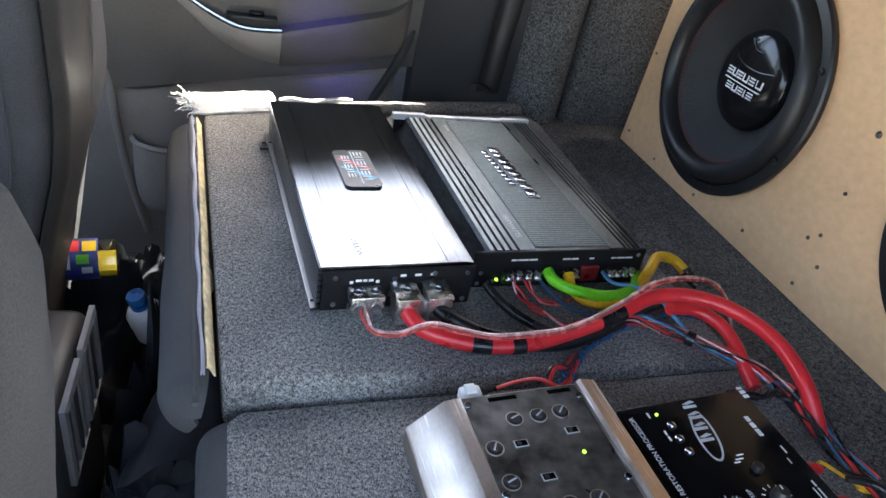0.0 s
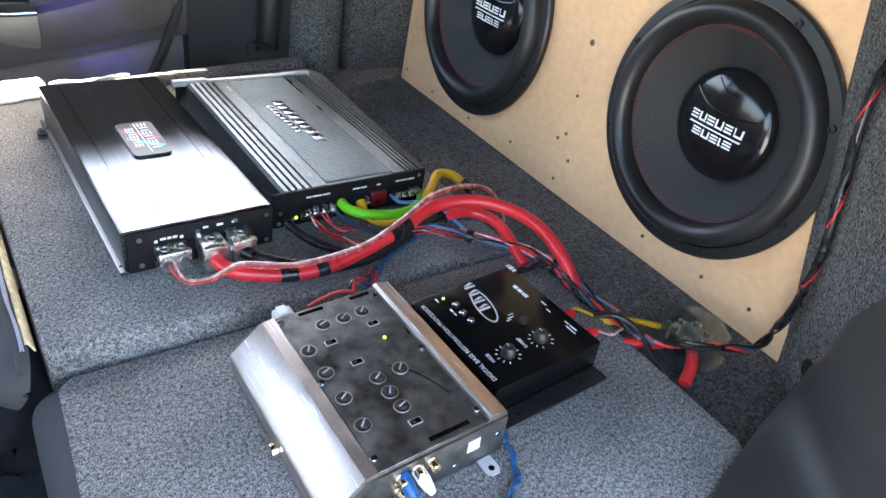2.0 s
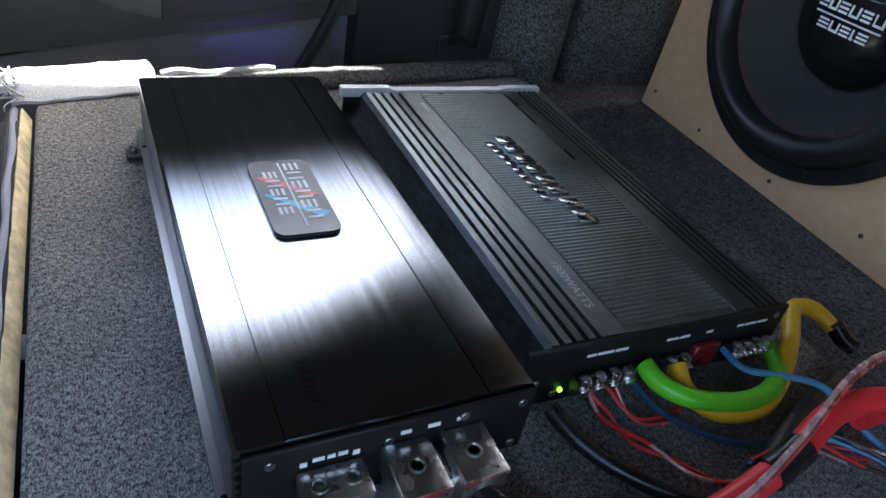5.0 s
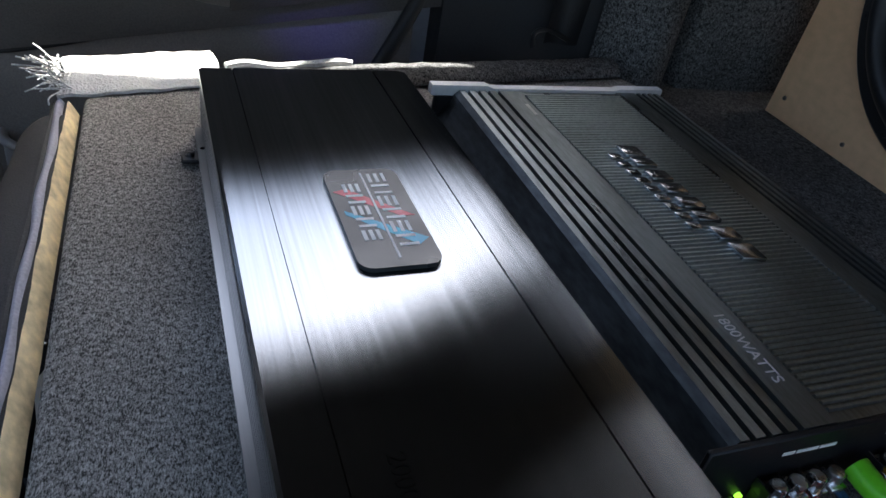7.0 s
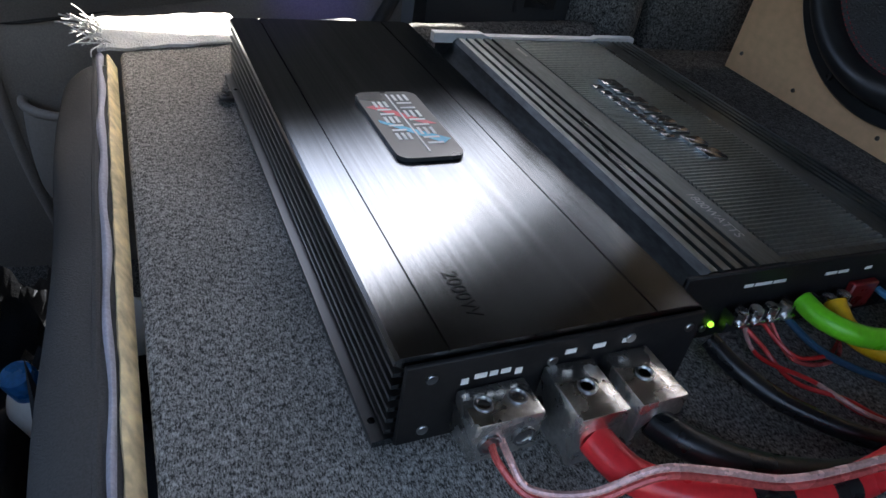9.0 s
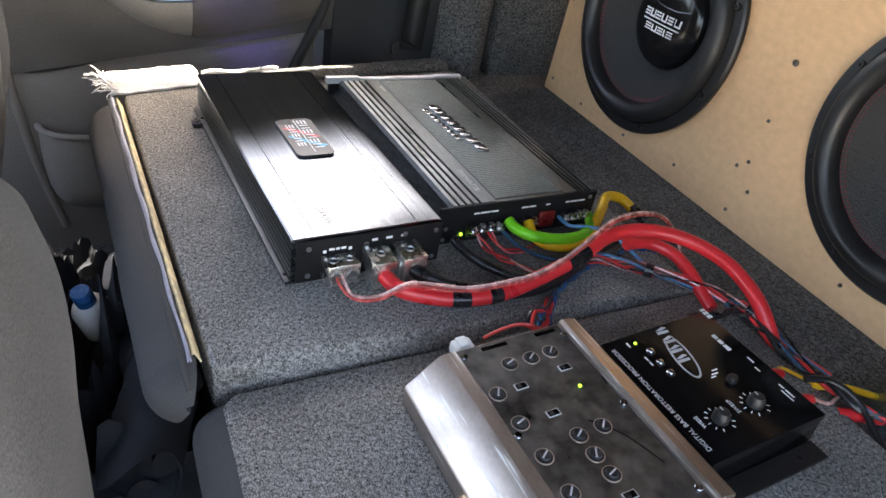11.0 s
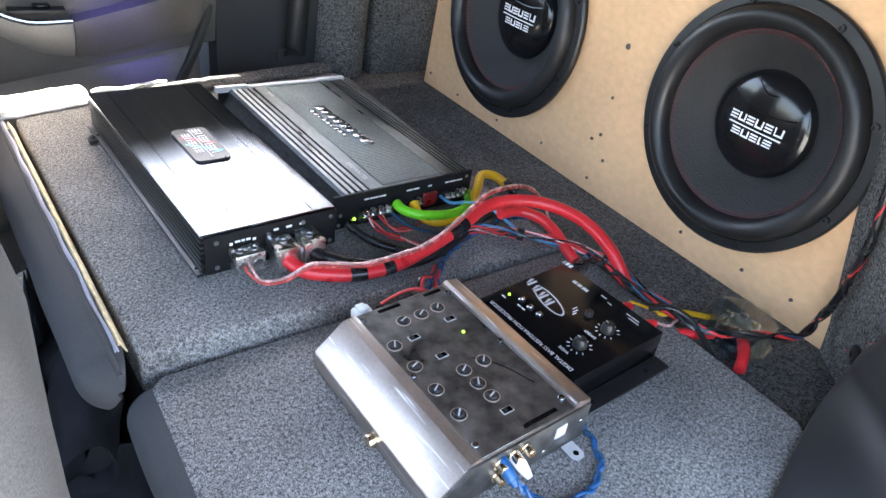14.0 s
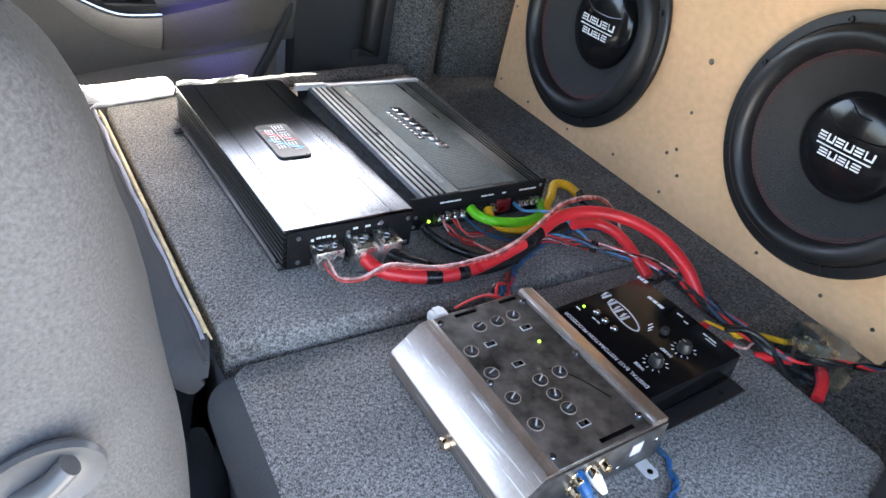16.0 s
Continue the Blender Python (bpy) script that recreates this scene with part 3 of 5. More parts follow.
def woofer(y, z, roll, k_s=1.0):
    """A woofer seen from its front; local z points out of the board."""
    t = thing("subwoofer", "large black car subwoofer with red stitched cone, screwed to birch board", "subwoofer",
              BOX @ pose(0, y, z, 0, -90, 0) @ pose(0, 0, 0, 0, 0, roll) @ Matrix.Diagonal((k_s, k_s, k_s, 1)), "subwoofers in the box")
    part("mounting_ring", lathe([(0.158, 0.0), (0.1605, 0.004), (0.1605, 0.009), (0.158, 0.0115), (0.1465, 0.0125), (0.1445, 0.010), (0.1445, 0.0)], 96), "rubber", t)
    roll_prof = [(0.1450, 0.011)] + [(0.1305 + 0.0140 * math.cos(a), 0.010 + 0.018 * math.sin(a)) for a in np.linspace(0.25, math.pi, 16)] + [(0.115, 0.005)]
    part("surround", lathe(roll_prof, 96), "rubber", t, "thick black rubber surround")
    cone = part("cone", lathe([(0.1175, 0.009), (0.114, 0.0075), (0.106, 0.002), (0.088, -0.012), (0.072, -0.025), (0.066, -0.029)], 96), "cone", t, "black textured cone")
    for rad, zz in ((0.1150, 0.0085), (0.1115, 0.0062)):
        bm = bmesh.new()
        for i in range(120):
            a = 2 * math.pi * i / 120
            tube([(rad * math.cos(a + d), rad * math.sin(a + d), zz + (0.0006 if d == 0 else 0)) for d in (-0.013, 0, 0.013)], 0.00048, 5, 1, bm, raw=True)
        part("stitching", bm, "stitch", cone, "red stitching round the cone")
    cap = part("dust_cap", lathe([(0.069, -0.0285), (0.0675, -0.0235)] + [(0.067 * math.cos(a), -0.0235 + 0.016 * math.sin(a)) for a in np.linspace(0.08, math.pi / 2, 14)], 72), "cap", t, "glossy black dust cap")
    # chevron relief on the cap
    bm = bmesh.new()
    for pts, r in (([(-0.022, 0.052), (-0.004, 0.041), (0.012, 0.041)], 0.0008), ([(-0.046, 0.032), (-0.018, 0.019), (0.02, 0.017), (0.046, 0.022)], 0.0011)):
        tube([(x, yy, -0.0235 + 0.016 * math.sqrt(max(0.0, 1 - (x * x + yy * yy) / 0.067 ** 2)) + 0.0002) for x, yy in pts], r, 6, 6, bm)
    part("cap_ridge", bm, "cap", cap)
    top = lambda x, yy: -0.0235 + 0.016 * math.sqrt(max(0.0, 1 - (x * x + yy * yy) / 0.067 ** 2))
    bm = bmesh.new()
    for row, (yy, h, ws) in enumerate(((0.003, 0.0105, [0.0105, 0.010, 0.0105, 0.011, 0.0105, 0.0125]), (-0.0155, 0.0095, [0.0125, 0.011, 0.0105, 0.0035, 0.0115]))):
        x = -(sum(ws) + 0.0022 * (len(ws) - 1)) / 2
        for k, w in enumerate(ws):
            zc = top(x + w / 2, yy) + 0.0002
            sk = pose(x + w / 2, yy, zc - 0.0012)
            if k % 2 == 0:
                for q in (-1, 0, 1):
                    box(-w / 2, w / 2, q * h * 0.38 - h * 0.1, q * h * 0.38 + h * 0.1, 0, 0.0016, bm=bm, m=sk)
            else:
                box(-w / 2, -w / 2 + 0.0022, -h / 2, h / 2, 0, 0.0016, bm=bm, m=sk)
                box(-w / 2 + 0.0025, w / 2, -h / 2, -h / 2 + 0.0022, 0, 0.0016, bm=bm, m=sk)
                if w > 0.004:
                    box(w / 2 - 0.0022, w / 2, -h / 2 + 0.0025, h / 2, 0, 0.0016, bm=bm, m=sk)
            x += w + 0.0022
    box(-0.036, 0.038, -0.0075, -0.0060, top(0.03, 0) - 0.001, top(0, 0) + 0.0002, bm=bm)
    part("emblem", bm, "print", cap, "white two-line emblem of plain blocks")
    for i in range(8):
        a = math.pi / 8 + i * math.pi / 4
        part("bolt", lathe([(0, 0.0022), (0.0016, 0.0022), (0.002, 0.004), (0.0042, 0.0038), (0.0048, 0.0)], 14), "satin_black", t, m=pose(0.1495 * math.cos(a), 0.1495 * math.sin(a), 0.0115))
    return t


# local x of a woofer points up the board before the turn: -90 sets its emblem level
for (y, z), k_s in zip(WOOF, (1.02, 1.115)):
    woofer(y, z, -90, k_s)


# ---- amplifier with brushed black top ----
A1 = pose(-0.043, 0.850, 0.0, 0, 0, 4.5)
amp1 = thing("mono_amplifier", "brushed black aluminium car amplifier lying on grey carpet", "amplifier", A1, "car amplifiers")
L1 = 0.420
prof = [(0.171, 0.003), (0.0, 0.003), (0.0, 0.0065), (0.0130, 0.0075)]
for k in range(6):
    z = 0.0105 + k * 0.0070
    prof += [(0.0130, z), (0.0052, z + 0.0006), (0.0052, z + 0.0026), (0.0130, z + 0.0032)]
prof += [(0.0050, 0.0525), (0.0055, 0.0550), (0.0075, 0.0562)]
for g in (0.0290, 0.1395):
    prof += [(g, 0.0562), (g + 0.0002, 0.0553), (g + 0.0009, 0.0553), (g + 0.0011, 0.0562)]
prof += [(0.1610, 0.0562), (0.1690, 0.0545), (0.1710, 0.0515)]
shell = part("body", prism(prof, 0.0, L1, "y"), "alu_black", amp1, "brushed black aluminium extrusion with side fins", smooth=20)
shell.data.materials.append(M["alu_fin"])
for f in shell.data.polygons:
    if f.center.x < 0.0135 and f.center.z < 0.0545:
        f.material_index = 1
part("end_plate", box(0.0095, 0.171, -0.003, -0.0002, 0.004, 0.0525, 0.0008, 1), "end_black", amp1, "black front end plate")
part("end_plate", box(0.0095, 0.171, L1 + 0.0002, L1 + 0.003, 0.004, 0.0525, 0.0008, 1), "end_black", amp1, "black rear end plate")
for y in (0.012, 0.385):
    part("screw_hole", disc(0.0038, y, 0.0063, 0.0022, 0.0006, 12), "gloss_black", amp1)
for x, z in ((0.022, 0.044), (0.022, 0.012), (0.043, 0.012), (0.083, 0.012), (0.163, 0.044), (0.163, 0.010), (0.083, 0.040), (0.126, 0.045)):
    part("plate_screw", disc(0, 0, 0, 0.0028, 0.0012, 12), "screw_grey", amp1, m=pose(x, -0.003, z, 90, 0, 0))
foot = part("mounting_foot", box(-0.012, 0.004, L1 - 0.052, L1 - 0.036, 0.003, 0.006, 0.001, 1), "satin_black", amp1)
part("foot_screw", disc(-0.006, L1 - 0.044, 0.006, 0.0035, 0.004, 12), "chrome", foot)
# oval-cornered badge with a plain emblem
bx, by = 0.0868, 0.206
rr = [(bx + sx * (0.0228 - 0.008) + 0.008 * math.cos(a), by + sy * (0.049 - 0.008) + 0.008 * math.sin(a))
      for sx, sy, a0 in ((1, 1, 0), (-1, 1, 90), (-1, -1, 180), (1, -1, 270)) for a in (radians(a0 + d) for d in (0, 22, 45, 68, 90))]
badge = part("badge", prism(rr, 0.0564, 0.0592, "z"), "badge", amp1, "glossy dark grey badge")
bm = bmesh.new()
for row, (x, w, cells) in enumerate(((bx + 0.0085, 0.011, 6), (bx - 0.0095, 0.010, 5))):
    span = 0.078 if row == 0 else 0.060
    for k in range(cells):
        y1 = by + span / 2 - k * span / cells + (0.004 if row == 0 else 0.002)
        h = span / cells - 0.003
        if k % 2:
            box(x - w / 2, x + w / 2, y1 - h, y1 - h + 0.0022, 0.0593, 0.0596, bm=bm)
            box(x - w / 2, x + w / 2, y1 - 0.0022, y1, 0.0593, 0.0596, bm=bm)
        else:
            for q in (0, 0.5, 1):
                box(x - w / 2 + q * (w - 0.0022), x - w / 2 + q * (w - 0.0022) + 0.0022, y1 - h, y1, 0.0593, 0.0596, bm=bm)
box(bx - 0.0008, bx + 0.0006, by - 0.042, by + 0.044, 0.0593, 0.0596, bm=bm)
part("emblem", bm, "print", badge, "pale two-line emblem of plain blocks")
part("emblem_stripe", prism([(bx - 0.021, by + 0.024), (bx - 0.013, by + 0.027), (bx + 0.02, by - 0.004), (bx + 0.012, by - 0.004)], 0.0593, 0.0594, "z"), "print_red", badge, "red slanted stripe")
part("emblem_stripe", prism([(bx - 0.019, by + 0.004), (bx - 0.019, by + 0.000), (bx + 0.014, by - 0.032), (bx + 0.021, by - 0.026)], 0.0593, 0.0594, "z"), "print_cyan", badge, "cyan slanted stripe")
words("power_print", "2000W", 0.011, "dark_print", amp1, pose(0.050, 0.034, 0.0564, 0, 0, -90), "dark embossed lettering 2000W", 0.0001)


def terminal(parent, x0, x1, z0, z1, posts, depth=0.021):
    t = part("terminal_block", box(x0, x1, -depth - 0.003, -0.0035, z0, z1, 0.0012, 2), "nickel", parent, "nickel wire terminal block")
    for x in posts:
        part("set_screw", lathe([(0.0046, 0), (0.0046, 0.0012), (0.0036, 0.0014), (0.0030, 0.0002), (0, 0.0002)], 14), "screw_grey", t, m=pose(x, -depth * 0.5 - 0.003, z1 - 0.0002))
        part("wire_port", lathe([(0.0055, 0), (0.0055, 0.0012), (0.0044, 0.0012), (0.0040, 0.0003), (0, 0.0003)], 16), "screw_grey", t, m=pose(x, -depth - 0.003, (z0 + z1) / 2 - 0.001, 90, 0, 0))
    return t


terminal(amp1, 0.035, 0.069, 0.010, 0.034, (0.0435, 0.0605), 0.022)
tb = terminal(amp1, 0.0785, 0.1050, 0.007, 0.038, (0.092,), 0.034)
terminal(amp1, 0.1115, 0.138, 0.007, 0.038, (0.1245,), 0.034)
part("bridge", box(0.1052, 0.1113, -0.028, -0.0035, 0.009, 0.029, 0.001, 1), "nickel", tb)
part("remote_screw", disc(0.1082, -0.016, 0.029, 0.0024, 0.001, 12), "chrome", tb)
bm = bars([0.006, 0.004, 0.005], 0.0015, 0.0028, 0.0004, m=pose(0.052, -0.003, 0.040, 90, 0, 0))
for x in (0.0385, 0.0655):
    box(x - 0.0018, x + 0.0018, -0.0034, -0.003, 0.0365, 0.0400, bm=bm)
part("print", bm, "print", amp1)
part("print", bars([0.006], 0, 0.0028, 0.0004, m=pose(0.092, -0.003, 0.044, 90, 0, 0)), "print", amp1)
part("print", bars([0.007], 0, 0.0028, 0.0004, m=pose(0.108, -0.003, 0.044, 90, 0, 0)), "print", amp1)
part("print", bars([0.006], 0, 0.0028, 0.0004, m=pose(0.1245, -0.003, 0.044, 90, 0, 0)), "print", amp1)

# ---- four-channel amplifier with ribbed panel ----
A2 = pose(0.1325, 0.8895, 0.0, 0, 0, 3.1)
amp2 = thing("four_channel_amplifier", "graphite finned car amplifier with ribbed top panel on grey carpet", "amplifier", A2, "car amplifiers")
L2 = 0.366
prof = [(0.224, 0.003), (-0.004, 0.003), (-0.004, 0.007), (0.002, 0.008), (0.002, 0.026), (0.0145, 0.0415), (0.017, 0.0485), (0.021, 0.052)]
for k in range(4):
    x = 0.026 + k * 0.0092
    prof += [(x, 0.052), (x + 0.0006, 0.0465), (x + 0.0030, 0.0465), (x + 0.0036, 0.052)]
prof += [(0.077, 0.052), (0.0775, 0.051), (0.1735, 0.051), (0.174, 0.052)]
for k in range(4):
    x = 0.1935 + k * 0.0062
    prof += [(x, 0.052), (x + 0.0005, 0.047), (x + 0.0024, 0.047), (x + 0.0029, 0.052)]
prof += [(0.2195, 0.0515), (0.222, 0.047), (0.224, 0.03)]
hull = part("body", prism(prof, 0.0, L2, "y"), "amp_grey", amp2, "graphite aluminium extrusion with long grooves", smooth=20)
# left flank faces get the darkened metal, so they mirror less sky
hull.data.materials.append(M["amp_side_shaded"])
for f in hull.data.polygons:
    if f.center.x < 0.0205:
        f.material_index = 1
bm = bmesh.new()
n_r = 84
for i in range(n_r):
    y = 0.006 + i * (L2 - 0.012) / n_r
    prism([(y, 0.0511), (y + 0.0006, 0.0527), (y + 0.0020, 0.0527), (y + 0.0026, 0.0511)], 0.0782, 0.1728, "x", bm)
tagged(part("ribbed_panel", bm, "panel_tex", amp2, "finely ribbed dark panel", smooth=0), kind="stuff")
part("end_plate", box(0.003, 0.224, -0.0035, -0.0002, 0.004, 0.0515, 0.0008, 1), "end_black", amp2, "black front end plate")
bm = prism([(-0.003, 0.047), (0.224, 0.047), (0.224, 0.055), (0.178, 0.055), (0.174, 0.0535), (0.052, 0.0535), (0.046, 0.056), (-0.003, 0.056)], L2 + 0.0003, L2 + 0.009, "y")
part("end_cap", bm, "white_metal", amp2, "bare aluminium far end cap")
part("end_plate", box(0.0, 0.22, L2 + 0.0003, L2 + 0.004, 0.004, 0.0465, 0.0008, 1), "end_black", amp2, "black rear end plate")
# raised chrome emblem, two lines of slanted blocks running along the panel
for k, h in enumerate((0.017, 0.013, 0.015, 0.014, 0.015, 0.012, 0.015, 0.018)):
    y = 0.262 - k * 0.0183
    x = 0.112 + 0.0008 * k
    part("emblem_block", prism([(x, y), (x + 0.016, y - 0.003), (x + 0.016, y - h - 0.001), (x, y - h + 0.002)], 0.0519, 0.0550, "z", bevel=0.0006), "chrome", amp2, "raised chrome emblem block")
for k in range(9):
    y = 0.252 - k * 0.0115
    x = 0.0985 + 0.0007 * k
    part("emblem_block", prism([(x, y), (x + 0.009, y - 0.002), (x + 0.009, y - 0.0095), (x, y - 0.0085)], 0.0519, 0.0540, "z", bevel=0.0005), "chrome", amp2, "small raised chrome emblem block")
words("power_print", "1800WATTS", 0.0095, "print_grey", amp2, pose(0.0665, 0.052, 0.0521, 0, 0, -90), "grey lettering 1800WATTS", 0.0001)
part("print", bars([0.020], 0, 0.003, 0.0002, m=pose(0.0715, 0.33, 0.0520, 0, 0, -90)), "screw_grey", amp2)
for x, z in ((0.012, 0.010), (0.030, 0.012), (0.215, 0.010), (0.214, 0.044), (0.014, 0.024)):
    part("plate_screw", disc(0, 0, 0, 0.0026, 0.001, 12), "screw_grey", amp2, m=pose(x, -0.0035, z, 90, 0, 0))


def strip(parent, x0, n, pitch, z0=0.012, z1=0.030):
    t = part("terminal_strip", box(x0, x0 + n * pitch, -0.010, -0.0038, z0, z0 + 0.008, 0.0006, 1), "satin_black", parent, "black screw terminal strip")
    for i in range(n + 1):
        part("divider", box(x0 + i * pitch - 0.0005, x0 + i * pitch + 0.0005, -0.013, -0.0039, z0 + 0.0082, z1 - 0.003), "satin_black", t)
    for i in range(n):
        bm = box(x0 + i * pitch + 0.0012, x0 + (i + 1) * pitch - 0.0012, -0.0165, -0.0039, z0 + 0.0083, z0 + 0.0110, 0.0004, 1)
        disc(x0 + (i + 0.5) * pitch, -0.0108, z0 + 0.0110, 0.0041, 0.0062, 12, bm)
        part("terminal_screw", bm, "nickel", t)
    return t


strip(amp2, 0.040, 4, 0.0118)
strip(amp2, 0.1105, 2, 0.0125)
strip(amp2, 0.1725, 4, 0.0098)
part("fuse", box(0.1395, 0.1625, -0.009, -0.0038, 0.012, 0.032, 0.001, 1), "fuse", amp2, "dark red blade fuses")
part("led", disc(0, 0, 0, 0.0018, 0.002, 12), "led", amp2, "lit green power light", m=pose(0.0345, -0.0035, 0.015, 90, 0, 0))
for x, ws in ((0.064, [0.007, 0.013, 0.010]), (0.123, [0.010, 0.009]), (0.151, [0.006]), (0.192, [0.006, 0.011, 0.010])):
    part("print", bars(ws, 0.0012, 0.0022, 0.0003, m=pose(x, -0.0035, 0.0405, 90, 0, 0)), "print", amp2)
for x in (0.082, 0.130, 0.215):
    part("print", bars([0.0025, 0.002], 0.001, 0.0018, 0.0003, m=pose(x, -0.0035, 0.009, 90, 0, 0)), "print", amp2)

# ---- crossover in a scuffed steel case ----
XC = DECK2 @ pose(0.131 - 0.45, 0.594, 0, 0, 0, 3.0)
XI = XC.inverted()


def xloc(x, y):
    p = XI @ d2(x, y)
    return p.x, p.y


cross = thing("crossover", "scuffed steel electronic crossover with dark control plate on grey carpet", "crossover", XC)
HC = 0.050
prof = [(-0.100, 0.002), (-0.100, 0.020), (-0.0985, 0.0225), (-0.0690, 0.0470), (-0.0660, 0.0490), (-0.0545, HC), (-0.054, HC - 0.003), (0.0545, HC - 0.003), (0.055, HC + 0.002),
        (0.0585, HC + 0.0045), (0.0735, HC + 0.001), (0.0745, 0.047), (0.0745, 0.002)]
part("case", prism(prof, -0.103, 0.103, "y"), "silver", cross, "bent shiny steel case, scratched", smooth=25)
plate = part("control_plate", box(-0.0535, 0.0540, -0.1025, 0.1025, HC - 0.0029, HC - 0.0008, 0.0004, 1), "smoked", cross, "dark smoky control plate")
ZP = HC - 0.0008
KN = ((0.111, 0.666), (0.133, 0.667), (0.154, 0.669), (0.085, 0.638), (0.088, 0.605), (0.127, 0.580), (0.151, 0.582), (0.129, 0.560), (0.131, 0.541), (0.090, 0.571), (0.092, 0.537))
for i, (x, y) in enumerate(KN):
    kx, ky = xloc(x, y)
    k = part("control_knob", lathe([(0.0068, 0.0), (0.0068, 0.0006), (0.0058, 0.0008), (0.0054, 0.0003), (0.0052, 0.0024), (0.0046, 0.0030), (0, 0.0030)], 22), "satin_black", plate, "slotted black control knob", pose(kx, ky, ZP))
    part("collar", lathe([(0.0078, 0.0), (0.0076, 0.0008), (0.0068, 0.0008), (0.0068, 0.0)], 22), "silver", k)
    part("slot", box(-0.0042, 0.0042, -0.0007, 0.0007, 0.0030, 0.0033), "print_grey", k, m=pose(0, 0, 0, 0, 0, 20 + 13 * (i % 4)))
for x, y in ((0.156, 0.648), (0.108, 0.640), (0.119, 0.606), (0.133, 0.521)):
    kx, ky = xloc(x, y)
    s = part("slide_switch", box(-0.006, 0.006, -0.0035, 0.0035, 0.0, 0.0006), "white_metal", plate, "small slide switch", pose(kx, ky, ZP))
    part("switch_well", box(-0.005, 0.005, -0.0027, 0.0027, 0.0007, 0.0010), "gloss_black", s)
    part("slider", box(-0.004, -0.0005, -0.002, 0.002, 0.0011, 0.0022), "satin_black", s)
kx, ky = xloc(0.157, 0.625)
part("led", disc(kx, ky, ZP, 0.0015, 0.0012, 12), "led", plate, "lit green power light")
for x, y in ((0.067, 0.684), (0.075, 0.594), (0.082, 0.502)):
    kx, ky = xloc(x, y)
    part("case_screw", disc(-0.051, ky, ZP, 0.0034, 0.0022, 14), "chrome", plate)
for y in (-0.088, 0.0, 0.088):
    part("case_screw", disc(0.051, y, ZP, 0.0034, 0.0022, 14), "chrome", plate)
for x, y, w in ((-0.018, 0.097, 0.026), (0.036, 0.097, 0.022), (0.018, -0.095, 0.040), (0.030, -0.045, 0.0)):
    if w:
        part("label_bar", box(x - w / 2, x + w / 2, y - 0.0022, y + 0.0022, ZP, ZP + 0.0003), "gloss_black", plate)
bm = tube([(0.012, -0.004, ZP), (0.030, -0.026, ZP), (0.043, -0.060, ZP)], 0.0006, 6, 8)
part("scratch_line", bm, "gloss_black", plate, "long dark scratch")
# near end with phono sockets, tag and mounting tabs
part("end_panel", prism([(-0.098, 0.003), (-0.098, 0.020), (-0.0675, 0.0460), (0.0735, 0.0465), (0.0735, 0.003)], -0.1055, -0.1032, "y"), "smoked", cross, "dark smoky steel end panel")
part("end_panel", prism([(-0.098, 0.003), (-0.098, 0.020), (-0.0675, 0.0460), (0.0735, 0.0465), (0.0735, 0.003)], 0.1032, 0.1055, "y"), "silver", cross, "steel end panel")
for x, z in ((-0.036, 0.034), (-0.036, 0.018), (-0.020, 0.036), (-0.006, 0.036)):
    s = part("phono_socket", lathe([(0.0062, 0), (0.0062, 0.0015), (0.0044, 0.002), (0.0042, 0.009), (0.0030, 0.0095), (0.0026, 0.004), (0, 0.004)], 18), "brass", cross, "gold phono socket", pose(x, -0.1055, z, 90, 0, 0))
part("tag", box(0.032, 0.045, -0.1063, -0.1057, 0.023, 0.037), "print_grey", cross, "small white tag")
for x in (-0.088, 0.052):
    bm = prism([(x - 0.007, -0.1065), (x + 0.007, -0.1065), (x + 0.007, -0.122), (x + 0.004, -0.126), (x - 0.004, -0.126), (x - 0.007, -0.122)], 0.004, 0.0055, "z")
    tab = part("mounting_tab", bm, "white_metal", cross, "bright mounting tab")
    part("tab_hole", disc(x, -0.119, 0.0056, 0.003, 0.0004, 14), "gloss_black", tab)
for x, z in ((0.064, 0.030), (-0.090, 0.012), (0.020, 0.014)):
    part("plate_screw", disc(0, 0, 0, 0.0028, 0.0014, 12), "chrome", cross, m=pose(x, -0.1057, z, 90, 0, 0))
part("thumb_screw", lathe([(0, 0), (0.006, 0), (0.0065, 0.003), (0.006, 0.006), (0, 0.006)], 9), "brass", cross, "brass thumb screw", pose(-0.1003, -0.010, 0.007, 0, -90, 0))
plug = part("power_plug", box(-0.050, -0.030, 0.1065, 0.122, 0.032, 0.045, 0.003, 2), "white", cross, "white plastic power plug")
part("latch", box(-0.046, -0.036, 0.108, 0.120, 0.0452, 0.049, 0.001, 1), "white", plug)

# ---- bass processor ----
PC = DECK2 @ pose(0.2875 - 0.45, 0.6055, 0, 0, 0, 4.0)
PI = PC.inverted()


def ploc(x, y):
    p = PI @ d2(x, y)
    return p.x, p.y


proc = thing("bass_processor", "flat gloss black bass processor with white lettering and knobs", "processor", PC)
HP = 0.038
part("case", box(-0.069, 0.069, -0.0735, 0.0735, 0.003, HP, 0.0012, 2), "gloss_black", proc)
fl = part("mounting_flange", box(-0.067, 0.069, -0.094, -0.0738, 0.002, 0.0045, 0.0008, 1), "satin_black", proc, "black mounting flange")
for x in (-0.045, 0.040):
    part("flange_slot", disc(x, -0.084, 0.0046, 0.003, 0.0003, 12), "end_black", fl)
part("mounting_flange", box(-0.067, 0.067, 0.0738, 0.082, 0.002, 0.0045, 0.0008, 1), "satin_black", proc, "black mounting flange")
